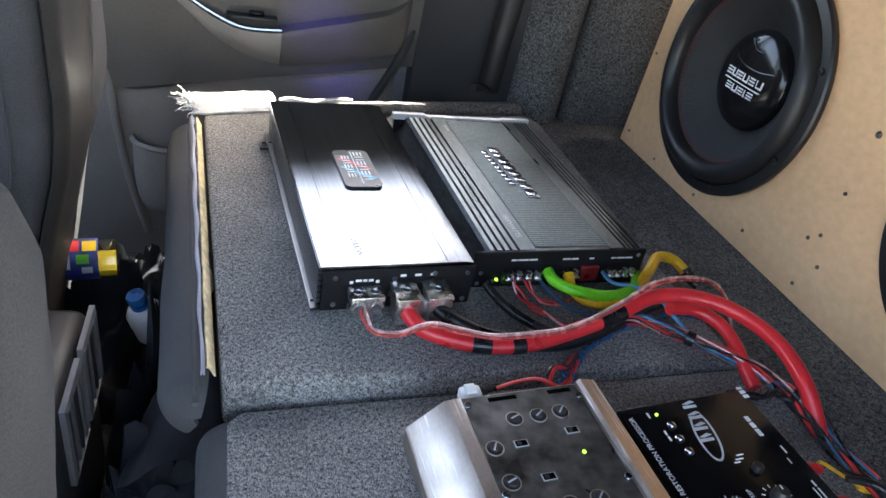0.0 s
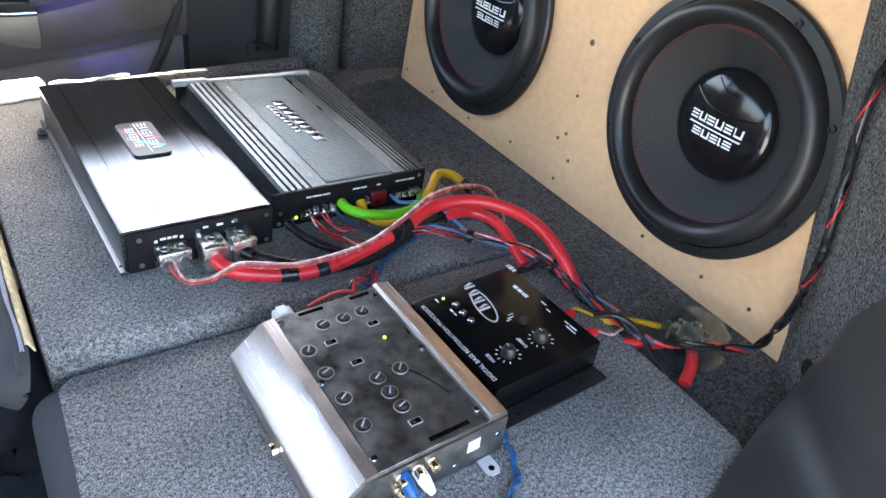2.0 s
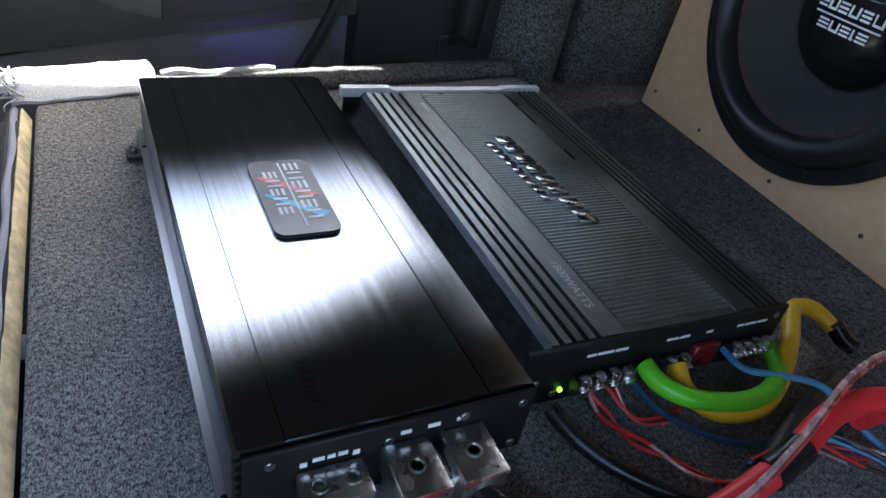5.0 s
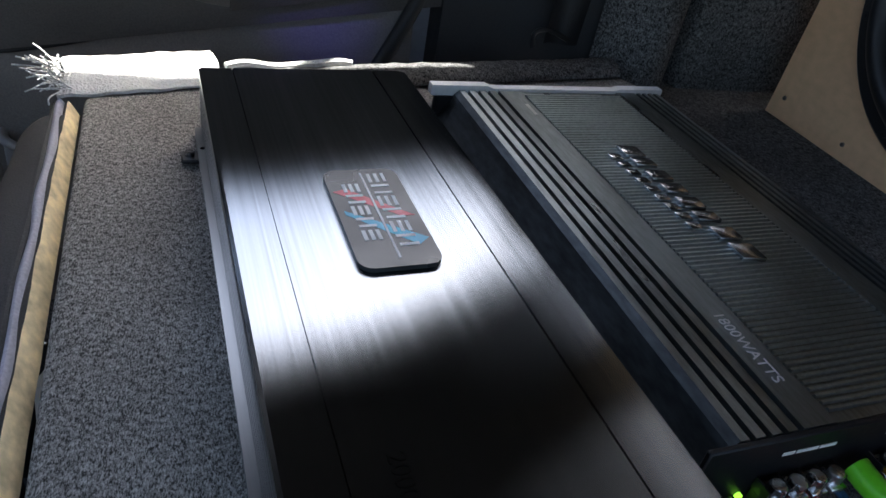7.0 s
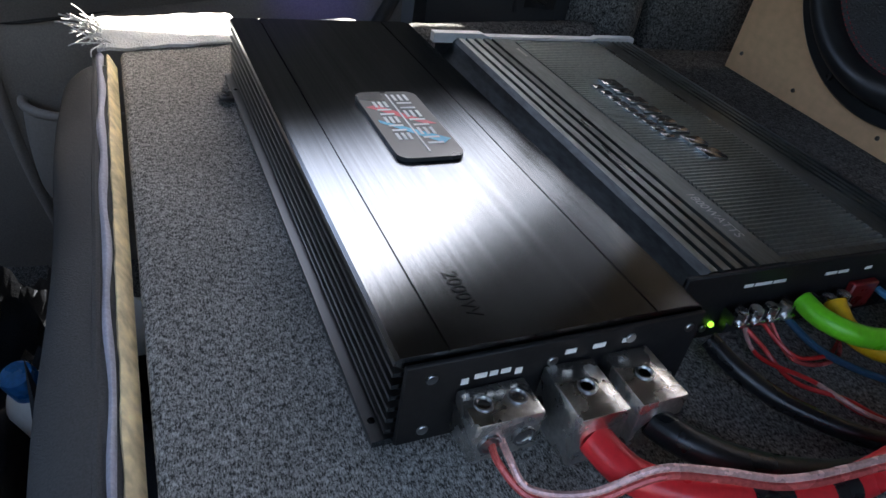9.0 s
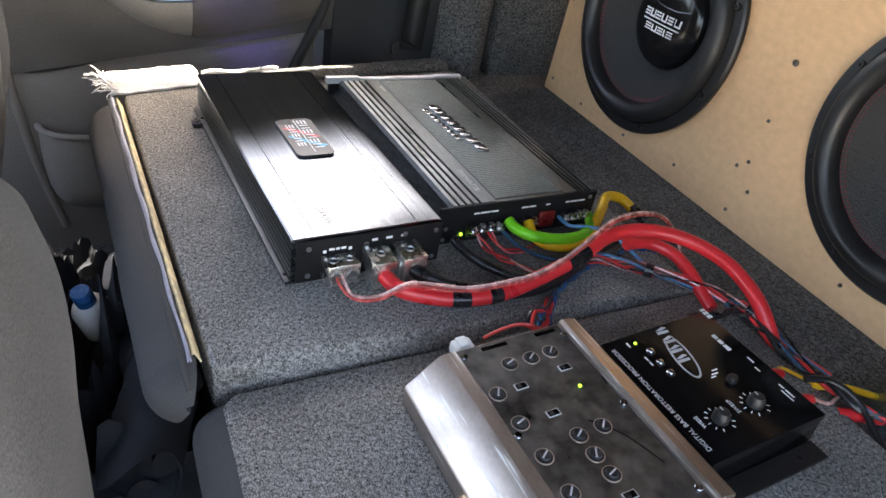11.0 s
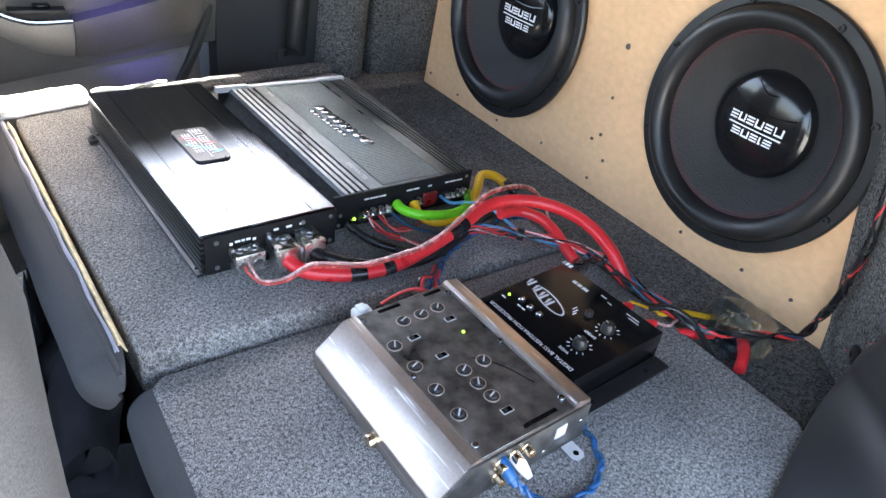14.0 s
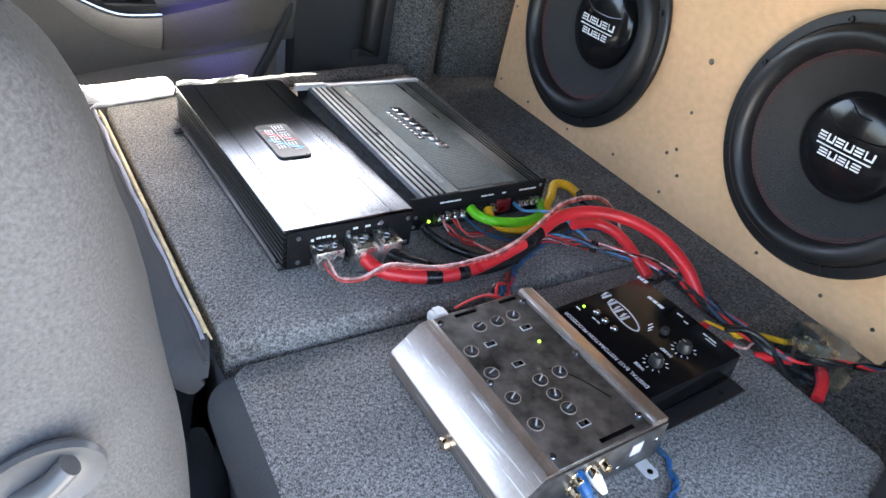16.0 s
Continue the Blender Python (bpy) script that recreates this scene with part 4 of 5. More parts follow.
words("lettering", "DIGITAL BASS RESTORATION PROCESSOR", 0.0066, "print", proc, pose(-0.0615, 0.0, HP + 0.0002, 0, 0, 90), "white capital lettering", 0.0001)
for nm, x, y in (("WIDE", 0.243, 0.566), ("SWEEP", 0.285, 0.571)):
    kx, ky = ploc(x, y)
    words("lettering", nm, 0.0052, "print", proc, pose(kx, ky, HP + 0.0002, 0, 0, 90), "white lettering", 0.0001)
for x, y in ((0.262, 0.563), (0.306, 0.567)):
    kx, ky = ploc(x, y)
    k = part("control_knob", lathe([(0.0075, 0), (0.0075, 0.005), (0.0060, 0.0085), (0.0052, 0.0105), (0, 0.0105)], 20), "satin_black", proc, "small black control knob", pose(kx, ky, HP))
    part("pointer", box(-0.0004, 0.0004, 0.001, 0.0050, 0.0106, 0.0109), "print", k)
    bm = bmesh.new()
    for i in range(11):
        a = radians(-60 + i * 30)
        box(0.0105, 0.0135, -0.0004, 0.0004, 0.0, 0.0003, bm=bm, m=pose(kx, ky, HP, 0, 0, math.degrees(a)))
    part("dial_marks", bm, "print", proc)
kx, ky = ploc(0.306, 0.596)
part("control_knob", lathe([(0.0048, 0), (0.0048, 0.004), (0.004, 0.006), (0, 0.006)], 16), "satin_black", proc, "small black push button", pose(kx, ky, HP))
for x, y in ((0.2555, 0.650), (0.2550, 0.635), (0.2560, 0.621)):
    kx, ky = ploc(x, y)
    part("indicator", lathe([(0.0042, 0), (0.0042, 0.001), (0.0034, 0.0014), (0.0026, 0.003), (0, 0.0036)], 16), "chrome", proc, "clear round indicator in chrome ring", pose(kx, ky, HP))
kx, ky = ploc(0.248, 0.664)
part("led", disc(kx, ky, HP, 0.0014, 0.0012, 12), "led", proc, "lit green power light")
# plain emblem: a slanted ring with blocks before it
kx, ky = ploc(0.282, 0.636)
bm = bmesh.new()
ring = [(0.0075 * math.cos(a), 0.021 * math.sin(a)) for a in np.linspace(0, 2 * math.pi, 40, endpoint=False)]
for i in range(40):
    if 6 < i < 14:
        continue
    (x0, y0), (x1, y1) = ring[i], ring[(i + 1) % 40]
    prism([(x0, y0), (x1, y1), (x1 * 0.82, y1 * 0.92), (x0 * 0.82, y0 * 0.92)], 0.0002, 0.0005, "z", bm)
for k in range(4):
    y = -0.006 + k * 0.0095
    prism([(-0.006, y), (0.004, y + 0.002), (0.004, y + 0.0042), (-0.006, y + 0.0026)], 0.0002, 0.0005, "z", bm)
    prism([(-0.006, y + 0.004), (-0.002, y + 0.004), (0.004, y + 0.0065), (0.001, y + 0.0078)], 0.0002, 0.0005, "z", bm)
bmesh.ops.transform(bm, matrix=pose(kx, ky, HP, 0, 0, -12) @ Matrix.Diagonal((1.35, 1.35, 1, 1)), verts=bm.verts)
part("emblem", bm, "print_grey", proc, "grey ring emblem of plain shapes")
for (x, y), ws, h, rz in (((0.334, 0.640), [0.008, 0.006, 0.006], 0.0045, 90), ((0.350, 0.680), [0.004, 0.004, 0.003], 0.006, 90), ((0.240, 0.664), [0.006], 0.0018, 90), ((0.246, 0.640), [0.005, 0.005], 0.0018, 90),
                          ((0.300, 0.612), [0.007], 0.0012, 180), ((0.297, 0.608), [0.008], 0.0012, 180), ((0.293, 0.605), [0.006], 0.0012, 180), ((0.345, 0.612), [0.008], 0.0016, 90), ((0.348, 0.570), [0.010, 0.006], 0.0016, 90),
                          ((0.344, 0.565), [0.014], 0.0010, 90), ((0.342, 0.600), [0.006], 0.0010, 90)):
    kx, ky = ploc(x, y)
    part("print", bars(ws, 0.0015, h, 0.0003, m=pose(kx, ky, HP, 0, 0, rz)), "print", proc)
for y in (-0.045, -0.010, 0.022, 0.034):
    part("phono_socket", lathe([(0.0055, 0), (0.0055, 0.002), (0.0042, 0.003), (0.0042, 0.008), (0, 0.008)], 16), "nickel", proc, m=pose(0.069, y, 0.022, 0, 90, 0))

# ---- clear distribution block ----
T0 = pose(0.507, 0.530, -0.0215, 0, 0, 12)
term = thing("fuse_block", "clear octagonal plastic distribution block with brass screws", "distribution block", T0)
octo = [(0.041 * math.cos(radians(22.5 + 45 * i)), 0.041 * math.sin(radians(22.5 + 45 * i))) for i in range(8)]
part("base", prism([(x * 1.1, y * 1.1) for x, y in octo], 0.0, 0.006, "z"), "clear", term, "clear plastic base")
part("bus_bar", prism([(x * 0.62, y * 0.62) for x, y in octo], 0.0065, 0.024, "z", bevel=0.001), "screw_grey", term, "nickel bus block")
part("cover", prism([(x, y) for x, y in octo], 0.034, 0.037, "z", bevel=0.0008), "clear", term, "clear plastic lid")
part("cover_wall", lathe([(0.041, 0.0062), (0.041, 0.0338), (0.0392, 0.0338), (0.0392, 0.0062)], 8, m=pose(0, 0, 0, 0, 0, 22.5), closed=True), "clear", term, "clear plastic wall", smooth=0)
for i in range(6):
    a = radians(60 * i + 10)
    part("set_screw", lathe([(0.0055, 0), (0.0055, 0.003), (0.004, 0.0034), (0.0034, 0.0015), (0, 0.0015)], 14), "brass", term, "brass set screw", pose(0.019 * math.cos(a), 0.019 * math.sin(a), 0.0241))
part("centre_screw", disc(0, 0, 0.0372, 0.0035, 0.0015, 14), "chrome", term)


# ---- cables ----
R1 = [(0.0505, 0.822, 0.021), (0.060, 0.802, 0.018), (0.085, 0.790, 0.014), (0.118, 0.781, 0.012), (0.160, 0.777, 0.014), (0.205, 0.782, 0.022), (0.262, 0.794, 0.034), (0.318, 0.812, 0.046), (0.365, 0.803, 0.052),
      (0.404, 0.777, 0.050), (0.425, 0.735, 0.045), (0.430, 0.690, 0.032), (0.434, 0.660, 0.008), (0.438, 0.642, -0.010)]
red1 = cable("power_cable", "thick red power cable from the amplifier, taped in places", R1, 0.0083, "red", 14)
for i, (k, w) in enumerate(((2.75, 0.022), (3.75, 0.015), (5.75, 0.020))):
    line = spline(R1, 16)
    i0 = int(k * 16)
    n_t = max(3, int(w / 0.0022))
    part("tape_band", tube(line[i0:i0 + n_t], 0.0089 + 0.001 * (i == 2), 14, raw=True), "tape", red1, "black tape wrap")
R2 = [(0.345, 0.812, 0.030), (0.378, 0.812, 0.028), (0.400, 0.792, 0.024), (0.404, 0.765, 0.019), (0.400, 0.735, 0.012), (0.400, 0.712, 0.004)]
cable("power_cable", "second thick red power cable beneath the first", R2, 0.0075, "red", 14)
cable("ground_cable", "thick black ground cable from the amplifier terminal", [(0.083, 0.826, 0.022), (0.097, 0.810, 0.019), (0.128, 0.796, 0.012), (0.170, 0.785, 0.009), (0.215, 0.785, 0.009), (0.262, 0.800, 0.012), (0.33, 0.835, 0.012), (0.39, 0.86, 0.009)], 0.0080, "black", 14)
cable("ground_cable", "black cable lying beside the amplifier", [(0.147, 0.868, 0.024), (0.158, 0.848, 0.016), (0.178, 0.826, 0.009), (0.21, 0.80, 0.007), (0.245, 0.79, 0.006)], 0.0055, "black", 12)
cable("green_cable", "bright green power cable looping from the amplifier", [(0.2260, 0.884, 0.029), (0.229, 0.868, 0.027), (0.246, 0.855, 0.024), (0.280, 0.848, 0.021), (0.310, 0.852, 0.020), (0.335, 0.868, 0.020), (0.355, 0.900, 0.014)], 0.0066, "green", 12)
yel = cable("yellow_cable", "yellow power cable with a taped end", [(0.252, 0.882, 0.026), (0.252, 0.866, 0.018), (0.268, 0.850, 0.012), (0.300, 0.846, 0.012), (0.330, 0.860, 0.018), (0.362, 0.888, 0.026), (0.388, 0.914, 0.030), (0.412, 0.914, 0.026), (0.424, 0.900, 0.018)], 0.0066, "yellow", 12)
part("taped_end", tube([(0.424, 0.902, 0.022), (0.431, 0.892, 0.012), (0.438, 0.885, 0.008)], 0.0075, 12), "tape", yel, "black taped cable end")
for dz, dx, lab, mt in ((0.0, 0.0, "clear speaker wire with copper strands", "copper"), (0.0026, 0.0022, "clear speaker wire with tinned strands", "tin")):
    cable("speaker_wire", lab, [(0.004 + 2 * dx, 0.834, 0.022), (0.005 + 2 * dx, 0.822, 0.016 + dz), (0.016, 0.808 + dx, 0.008 + dz), (0.038, 0.798 + dx, 0.012 + dz), (0.066, 0.794 + dx, 0.026 + dz), (0.095, 0.788 + dx, 0.024 + dz), (0.125, 0.779 + dx, 0.0225 + dz), (0.165, 0.776 + dx, 0.026 + dz),
                                     (0.21, 0.776 + dx, 0.034 + dz), (0.265, 0.794 + dx, 0.046 + dz), (0.32, 0.818 + dx, 0.058 + dz), (0.38, 0.838 + dx, 0.050 + dz), (0.425, 0.846 + dx, 0.036 + dz), (0.442, 0.832 + dx, 0.018 + dz), (0.44, 0.81, 0.002)], 0.0018, mt, 8)
random.seed(5)


def bundle(name, label, pts, mats, r, spread, turns, cat="wire", group=""):
    t = thing(name, label, cat, None, group)
    for i, mt in enumerate(mats):
        part("strand", tube(pts, r, 6, 10, twist=(spread * random.uniform(0.6, 1.1), turns * random.uniform(0.7, 1.2) * random.choice((1, -1)), i / len(mats))), mt, t)
    return t


LM = [(0.262, 0.806, 0.012), (0.310, 0.815, 0.013), (0.339, 0.797, 0.014), (0.362, 0.776, 0.014), (0.400, 0.740, 0.014), (0.424, 0.700, 0.014), (0.436, 0.672, 0.012), (0.434, 0.630, 0.008), (0.440, 0.588, 0.006)]
lm = bundle("wire_bundle", "loose bundle of red, blue and black wires", LM, ["wire_red", "tin", "wire_red", "darkblue", "wire_red", "tin", "black", "black", "lightblue"], 0.0012, 0.0066, 1.6)
part("tape_band", tube(spline(LM, 16)[84:90], 0.0085, 12, raw=True), "tape", lm, "black tape wrap")
part("tape_band", tube(spline(LM, 16)[44:49], 0.0088, 12, raw=True), "tape", lm, "black tape wrap")
L2M = [(0.410, 0.706, 0.014), (0.421, 0.667, 0.012), (0.420, 0.624, 0.010), (0.430, 0.588, 0.008), (0.437, 0.550, 0.008), (0.455, 0.524, 0.010), (0.495, 0.498, 0.014), (0.545, 0.478, 0.012), (0.580, 0.480, 0.020), (0.578, 0.472, 0.062), (0.569, 0.468, 0.105), (0.562, 0.467, 0.150), (0.557, 0.472, 0.195), (0.556, 0.485, 0.263), (0.550, 0.488, 0.313), (0.523, 0.472, 0.361), (0.49, 0.445, 0.41), (0.45, 0.41, 0.46)]
lo = bundle("wire_loom", "black taped wire loom climbing the carpeted side", L2M, ["black", "black", "wire_red", "black", "black", "black", "darkblue", "black"], 0.0021, 0.0034, 9)
part("sleeve", tube(spline(L2M, 8)[66:], 0.0048, 10, raw=True), "tape", lo, "black tape sleeve")
bundle("wire_bundle", "thin red twin wires from the terminals", [(0.1845, 0.884, 0.022), (0.192, 0.868, 0.008), (0.205, 0.845, 0.004), (0.222, 0.822, 0.004), (0.250, 0.806, 0.006), (0.280, 0.800, 0.014)], ["wire_red", "wire_red", "tin"], 0.0014, 0.0032, 2.5)
bundle("wire_bundle", "thin red wire loop on the carpet", [(0.200, 0.884, 0.022), (0.212, 0.862, 0.006), (0.240, 0.858, 0.003), (0.262, 0.872, 0.003), (0.262, 0.885, 0.01)], ["wire_red", "copper"], 0.0014, 0.0028, 1.5)
cable("blue_wire", "dark blue wire crossing the carpet", [(0.214, 0.886, 0.022), (0.232, 0.862, 0.008), (0.262, 0.836, 0.004), (0.300, 0.822, 0.006), (0.345, 0.815, 0.012)], 0.0024, "darkblue", 8)
cable("blue_wire", "pale blue twin wire from the terminals", [(0.303, 0.893, 0.022), (0.306, 0.872, 0.022), (0.325, 0.858, 0.026), (0.345, 0.842, 0.028), (0.352, 0.818, 0.022), (0.362, 0.79, 0.014)], 0.0024, "lightblue", 8)
bundle("signal_cable", "blue braided signal cable behind the red cables", [(0.193, 0.741, -0.004), (0.206, 0.757, 0.003), (0.232, 0.775, 0.006), (0.288, 0.806, 0.006), (0.332, 0.821, 0.007), (0.376, 0.829, 0.008), (0.412, 0.818, 0.006), (0.430, 0.790, 0.004)], ["blue", "darkblue"], 0.0021, 0.0021, 14)
bundle("signal_cable", "blue braided signal cable dropping behind the crossover", [(0.228, 0.768, 0.010), (0.212, 0.752, 0.002), (0.200, 0.730, -0.006), (0.198, 0.706, -0.006)], ["blue", "darkblue"], 0.0018, 0.0018, 6)
bundle("wire_bundle", "thin red wires reaching the crossover plug", [(0.215, 0.760, 0.006), (0.205, 0.742, -0.004), (0.185, 0.728, 0.004), (0.172, 0.718, 0.018), (0.152, 0.722, 0.018), (0.118, 0.724, 0.008)], ["wire_red", "wire_red"], 0.0016, 0.003, 2)
bundle("wire_bundle", "thin red and black wires in a small loop", [(0.215, 0.765, 0.010), (0.196, 0.742, 0.012), (0.176, 0.735, 0.020), (0.168, 0.722, 0.012), (0.19, 0.716, 0.0)], ["wire_red", "black"], 0.0018, 0.003, 1)

# phono lead at the crossover's near end
PH = [d2(0.108, 0.480, 0.030), d2(0.112, 0.462, 0.020), d2(0.130, 0.448, 0.008), d2(0.158, 0.441, 0.004), d2(0.186, 0.446, 0.004), d2(0.206, 0.463, 0.004), d2(0.216, 0.486, 0.004), d2(0.222, 0.510, 0.006), d2(0.228, 0.528, 0.005)]
ph = bundle("phono_lead", "blue twisted phono lead looping on the carpet", PH, ["blue", "darkblue", "blue"], 0.0020, 0.0022, 9, "cable")
for base, mt, lab in (((0.1035, 0.489), "blue", "blue phono plug"), ((0.1165, 0.490), "white", "white phono plug")):
    c = d2(base[0], base[1], 0.036)
    part("phono_plug", lathe([(0, 0), (0.0055, 0), (0.006, 0.002), (0.006, 0.013), (0.0048, 0.020), (0.0028, 0.026), (0, 0.026)], 16), mt, ph, lab, Matrix.Translation(c) @ pose(0, 0, 0, 118, 0, 8 if mt == "blue" else 16))

# leads and plugs between the processor and the distribution block
cable("red_lead", "short thick red cable at the distribution block", [(0.425, 0.556, -0.006), (0.445, 0.546, -0.004), (0.468, 0.538, -0.006)], 0.0066, "red", 12)
cable("red_lead", "short thick red cable leaving the distribution block", [(0.490, 0.512, -0.002), (0.470, 0.495, -0.004), (0.448, 0.483, -0.010)], 0.0068, "red", 12)
cable("yellow_lead", "short yellow cable into the distribution block", [(0.425, 0.590, -0.002), (0.455, 0.576, 0.002), (0.488, 0.560, -0.004)], 0.0036, "yellow", 10)
cable("black_lead", "black cable bending down beside the processor", [(0.402, 0.588, 0.016), (0.425, 0.576, 0.018), (0.438, 0.552, 0.012), (0.436, 0.525, 0.000), (0.432, 0.505, -0.008)], 0.0036, "black", 10)
for y in (-0.045, -0.010):
    p = PC @ Vector((0.077, y, 0.022))
    pl = thing("phono_plug", "red phono plug in the processor", "plug", Matrix.Translation(p) @ pose(0, 0, 0, 0, 90, -6), "phono plugs")
    part("barrel", lathe([(0, 0), (0.0058, 0), (0.006, 0.010), (0.0042, 0.017), (0, 0.017)], 14), "red", pl)
cable("grey_lead", "thin pale lead from the red plug", [PC @ Vector((0.093, -0.045, 0.022)), (0.405, 0.560, 0.010), (0.418, 0.562, 0.010), (0.430, 0.566, 0.006)], 0.0018, "tin", 8)
cable("yellow_wire", "thin yellow and black wire behind the processor", [PC @ Vector((0.093, -0.010, 0.022)), (0.395, 0.61, 0.012), (0.41, 0.598, 0.008), (0.425, 0.585, 0.004)], 0.0018, "yellow", 8)
bundle("wire_bundle", "black wires from the processor's far end", [PC @ Vector((0.040, 0.076, 0.018)), (0.360, 0.700, 0.010), (0.385, 0.690, 0.016), (0.405, 0.690, 0.018), (0.418, 0.680, 0.014)], ["black", "black", "black"], 0.0022, 0.003, 3)


# ---- car shell ----
FLOOR = -0.42
tagged(part("ground", box(-60, 60, -60, 60, -0.86, -0.80), "ground"), "pale concrete ground round the car", "ground", kind="structure")
tagged(part("floor", box(-1.6, 0.42, 0.10, 1.64, FLOOR - 0.03, FLOOR), "carpet_dark"), "dark carpeted car floor", "floor", kind="structure")
tagged(part("ceiling", box(-1.30, 1.0, 0.10, 1.64, 0.74, 0.78), "roof"), "dark car headliner", "ceiling", kind="structure")
tagged(part("trim_roof_rail", box(-1.30, -0.002, 1.590, 1.639, 0.715, 0.738, 0.008, 3), "roof"), "dark padded roof rail over the far windows", "roof rail", kind="structure")
tagged(part("wall_rear", box(0.96, 1.0, 0.10, 1.64, -0.3, 0.36), "trim"), "closed rear of the car", "wall", kind="structure")
tagged(part("wall_front", box(-1.64, -1.6, 0.10, 1.64, FLOOR, 0.30), "trim"), "dashboard end of the car", "wall", kind="structure")
tagged(part("seat_bench", box(-0.10, 0.415, 0.34, 1.50, FLOOR, -0.075, 0.015, 2), "seat_dark"), "dark rear bench under the folded backs", "bench", kind="structure")
DY = 1.60
tagged(part("wall_far", box(-1.6, -0.60, DY, DY + 0.04, FLOOR - 0.1, 0.345), "door_vinyl"), "front door lining beyond the front seat", "wall", kind="structure")
tagged(part("sill_far", box(-1.6, 0.62, DY + 0.041, DY + 0.09, FLOOR - 0.4, 0.345), "body_paint"), "car body side below the windows", "wall", kind="structure")
tagged(part("pillar_centre_far", box(-0.72, -0.60, DY - 0.02, DY + 0.05, 0.291, 0.738), "trim"), "dark centre pillar between the far doors", "pillar", kind="structure")

tagged(part("pillar_rear_far", prism([(0.0, 0.739), (0.0, 0.722), (0.16, 0.672), (0.28, 0.618), (0.37, 0.570), (0.47, 0.523), (0.60, 0.450), (1.0, 0.450), (1.0, 0.739)], DY - 0.005, DY + 0.03, "y"), "roof"),
       "dark rear pillar sloping down behind the far window", "pillar", kind="structure")

# far rear door, seen from inside
door = thing("rear_door", "closed far rear door, dark vinyl lining and grey pull handle", "car door", None)


def door_low(u, v):
    x = -0.58 + 0.76 * u
    top = -0.020 + 0.17 * (x + 0.05)
    z = FLOOR - 0.08 + v * (top - FLOOR + 0.08)
    return (x, DY + 0.012 - 0.012 * math.sin(v * math.pi) ** 0.5, z)


part("lower_panel", sheet(door_low, 20, 20, 0.02), "trim_warm", door, "warm grey vinyl lower lining")


def door_mid(u, v):
    x = -0.58 + 0.79 * u
    lo = -0.016 + 0.17 * (x + 0.05)
    return (x, DY - 0.016 * math.sin(min(v * 1.6, 1) * math.pi / 2) - 0.006 * math.sin(v * math.pi), lo + v * (0.352 - lo))


part("upper_panel", sheet(door_mid, 30, 20, 0.02), "door_vinyl", door, "dark grey upper lining")
# armrest pad, rising gently to the rear, with a bright ridge on top
ARM_TOP = spline([(-0.041, 0, 0.075), (0.056, 0, 0.099), (0.150, 0, 0.126), (0.188, 0, 0.154)], 8)
ARM_LOW = spline([(-0.041, 0, 0.006), (0.055, 0, 0.024), (0.150, 0, 0.044), (0.188, 0, 0.056)], 8)


def arm(u, v):
    i = round(u * (len(ARM_TOP) - 1))
    p, q = ARM_TOP[i], ARM_LOW[i]
    c = p.lerp(q, max(0.0, (v - 0.25) / 0.75))
    out = 0.055 * min(v / 0.25, 1.0) - 0.030 * max(0.0, (v - 0.3) / 0.7) ** 1.5
    return (c.x, DY - 0.004 - out * (1 - 0.45 * u ** 4), c.z + 0.010 * max(0.0, 1 - v / 0.25) + 0.001 * noise.noise(c * 40))


part("armrest", sheet(arm, len(ARM_TOP) - 1, 20, 0.003), "door_vinyl", door, "padded dark vinyl armrest")
GRIP_TOP = spline([(-0.330, 0, 0.195), (-0.270, 0, 0.158), (-0.216, 0, 0.124), (-0.161, 0, 0.092), (-0.108, 0, 0.073), (-0.042, 0, 0.075)], 6)
GRIP_LOW = spline([(-0.330, 0, 0.175), (-0.250, 0, 0.125), (-0.196, 0, 0.079), (-0.150, 0, 0.040), (-0.089, 0, 0.015), (-0.042, 0, 0.011)], 6)


def grip(u, v):
    i = round(u * (len(GRIP_TOP) - 1))
    c = GRIP_TOP[i].lerp(GRIP_LOW[i], v)
    return (c.x, DY - 0.056 * (0.35 + 0.65 * u ** 0.6) + 0.035 * v ** 2, c.z)


pull = part("pull_handle", sheet(grip, len(GRIP_TOP) - 1, 10, 0.006), "door_warm", door, "curved grey pull handle")
part("bright_strip", tube([(p.x, DY - 0.058 * (0.35 + 0.65 * (k / (len(GRIP_TOP) - 1)) ** 0.6), p.z + 0.004) for k, p in enumerate(GRIP_TOP)], 0.0035, 8, raw=True), "chrome", pull, "bright strip along the handle")
part("panel_seam", tube([(-0.344, DY - 0.018, 0.052), (-0.334, DY - 0.018, -0.023), (-0.315, DY - 0.016, -0.062), (-0.229, DY - 0.014, -0.052), (-0.112, DY - 0.014, -0.020), (-0.041, DY - 0.014, 0.002), (0.055, DY - 0.016, 0.019), (0.172, DY - 0.018, 0.044)], 0.0025, 8, 8), "satin_black", door, "dark seam between the linings")
sw = part("switch_panel", box(-0.135, -0.050, DY - 0.060, DY - 0.01, 0.092, 0.098, 0.002, 2), "satin_black", door, "black window switch panel", pose(0, 0, 0))
part("window_switch", box(-0.098, -0.072, DY - 0.052, DY - 0.034, 0.0982, 0.104, 0.002, 2), "gloss_black", sw)


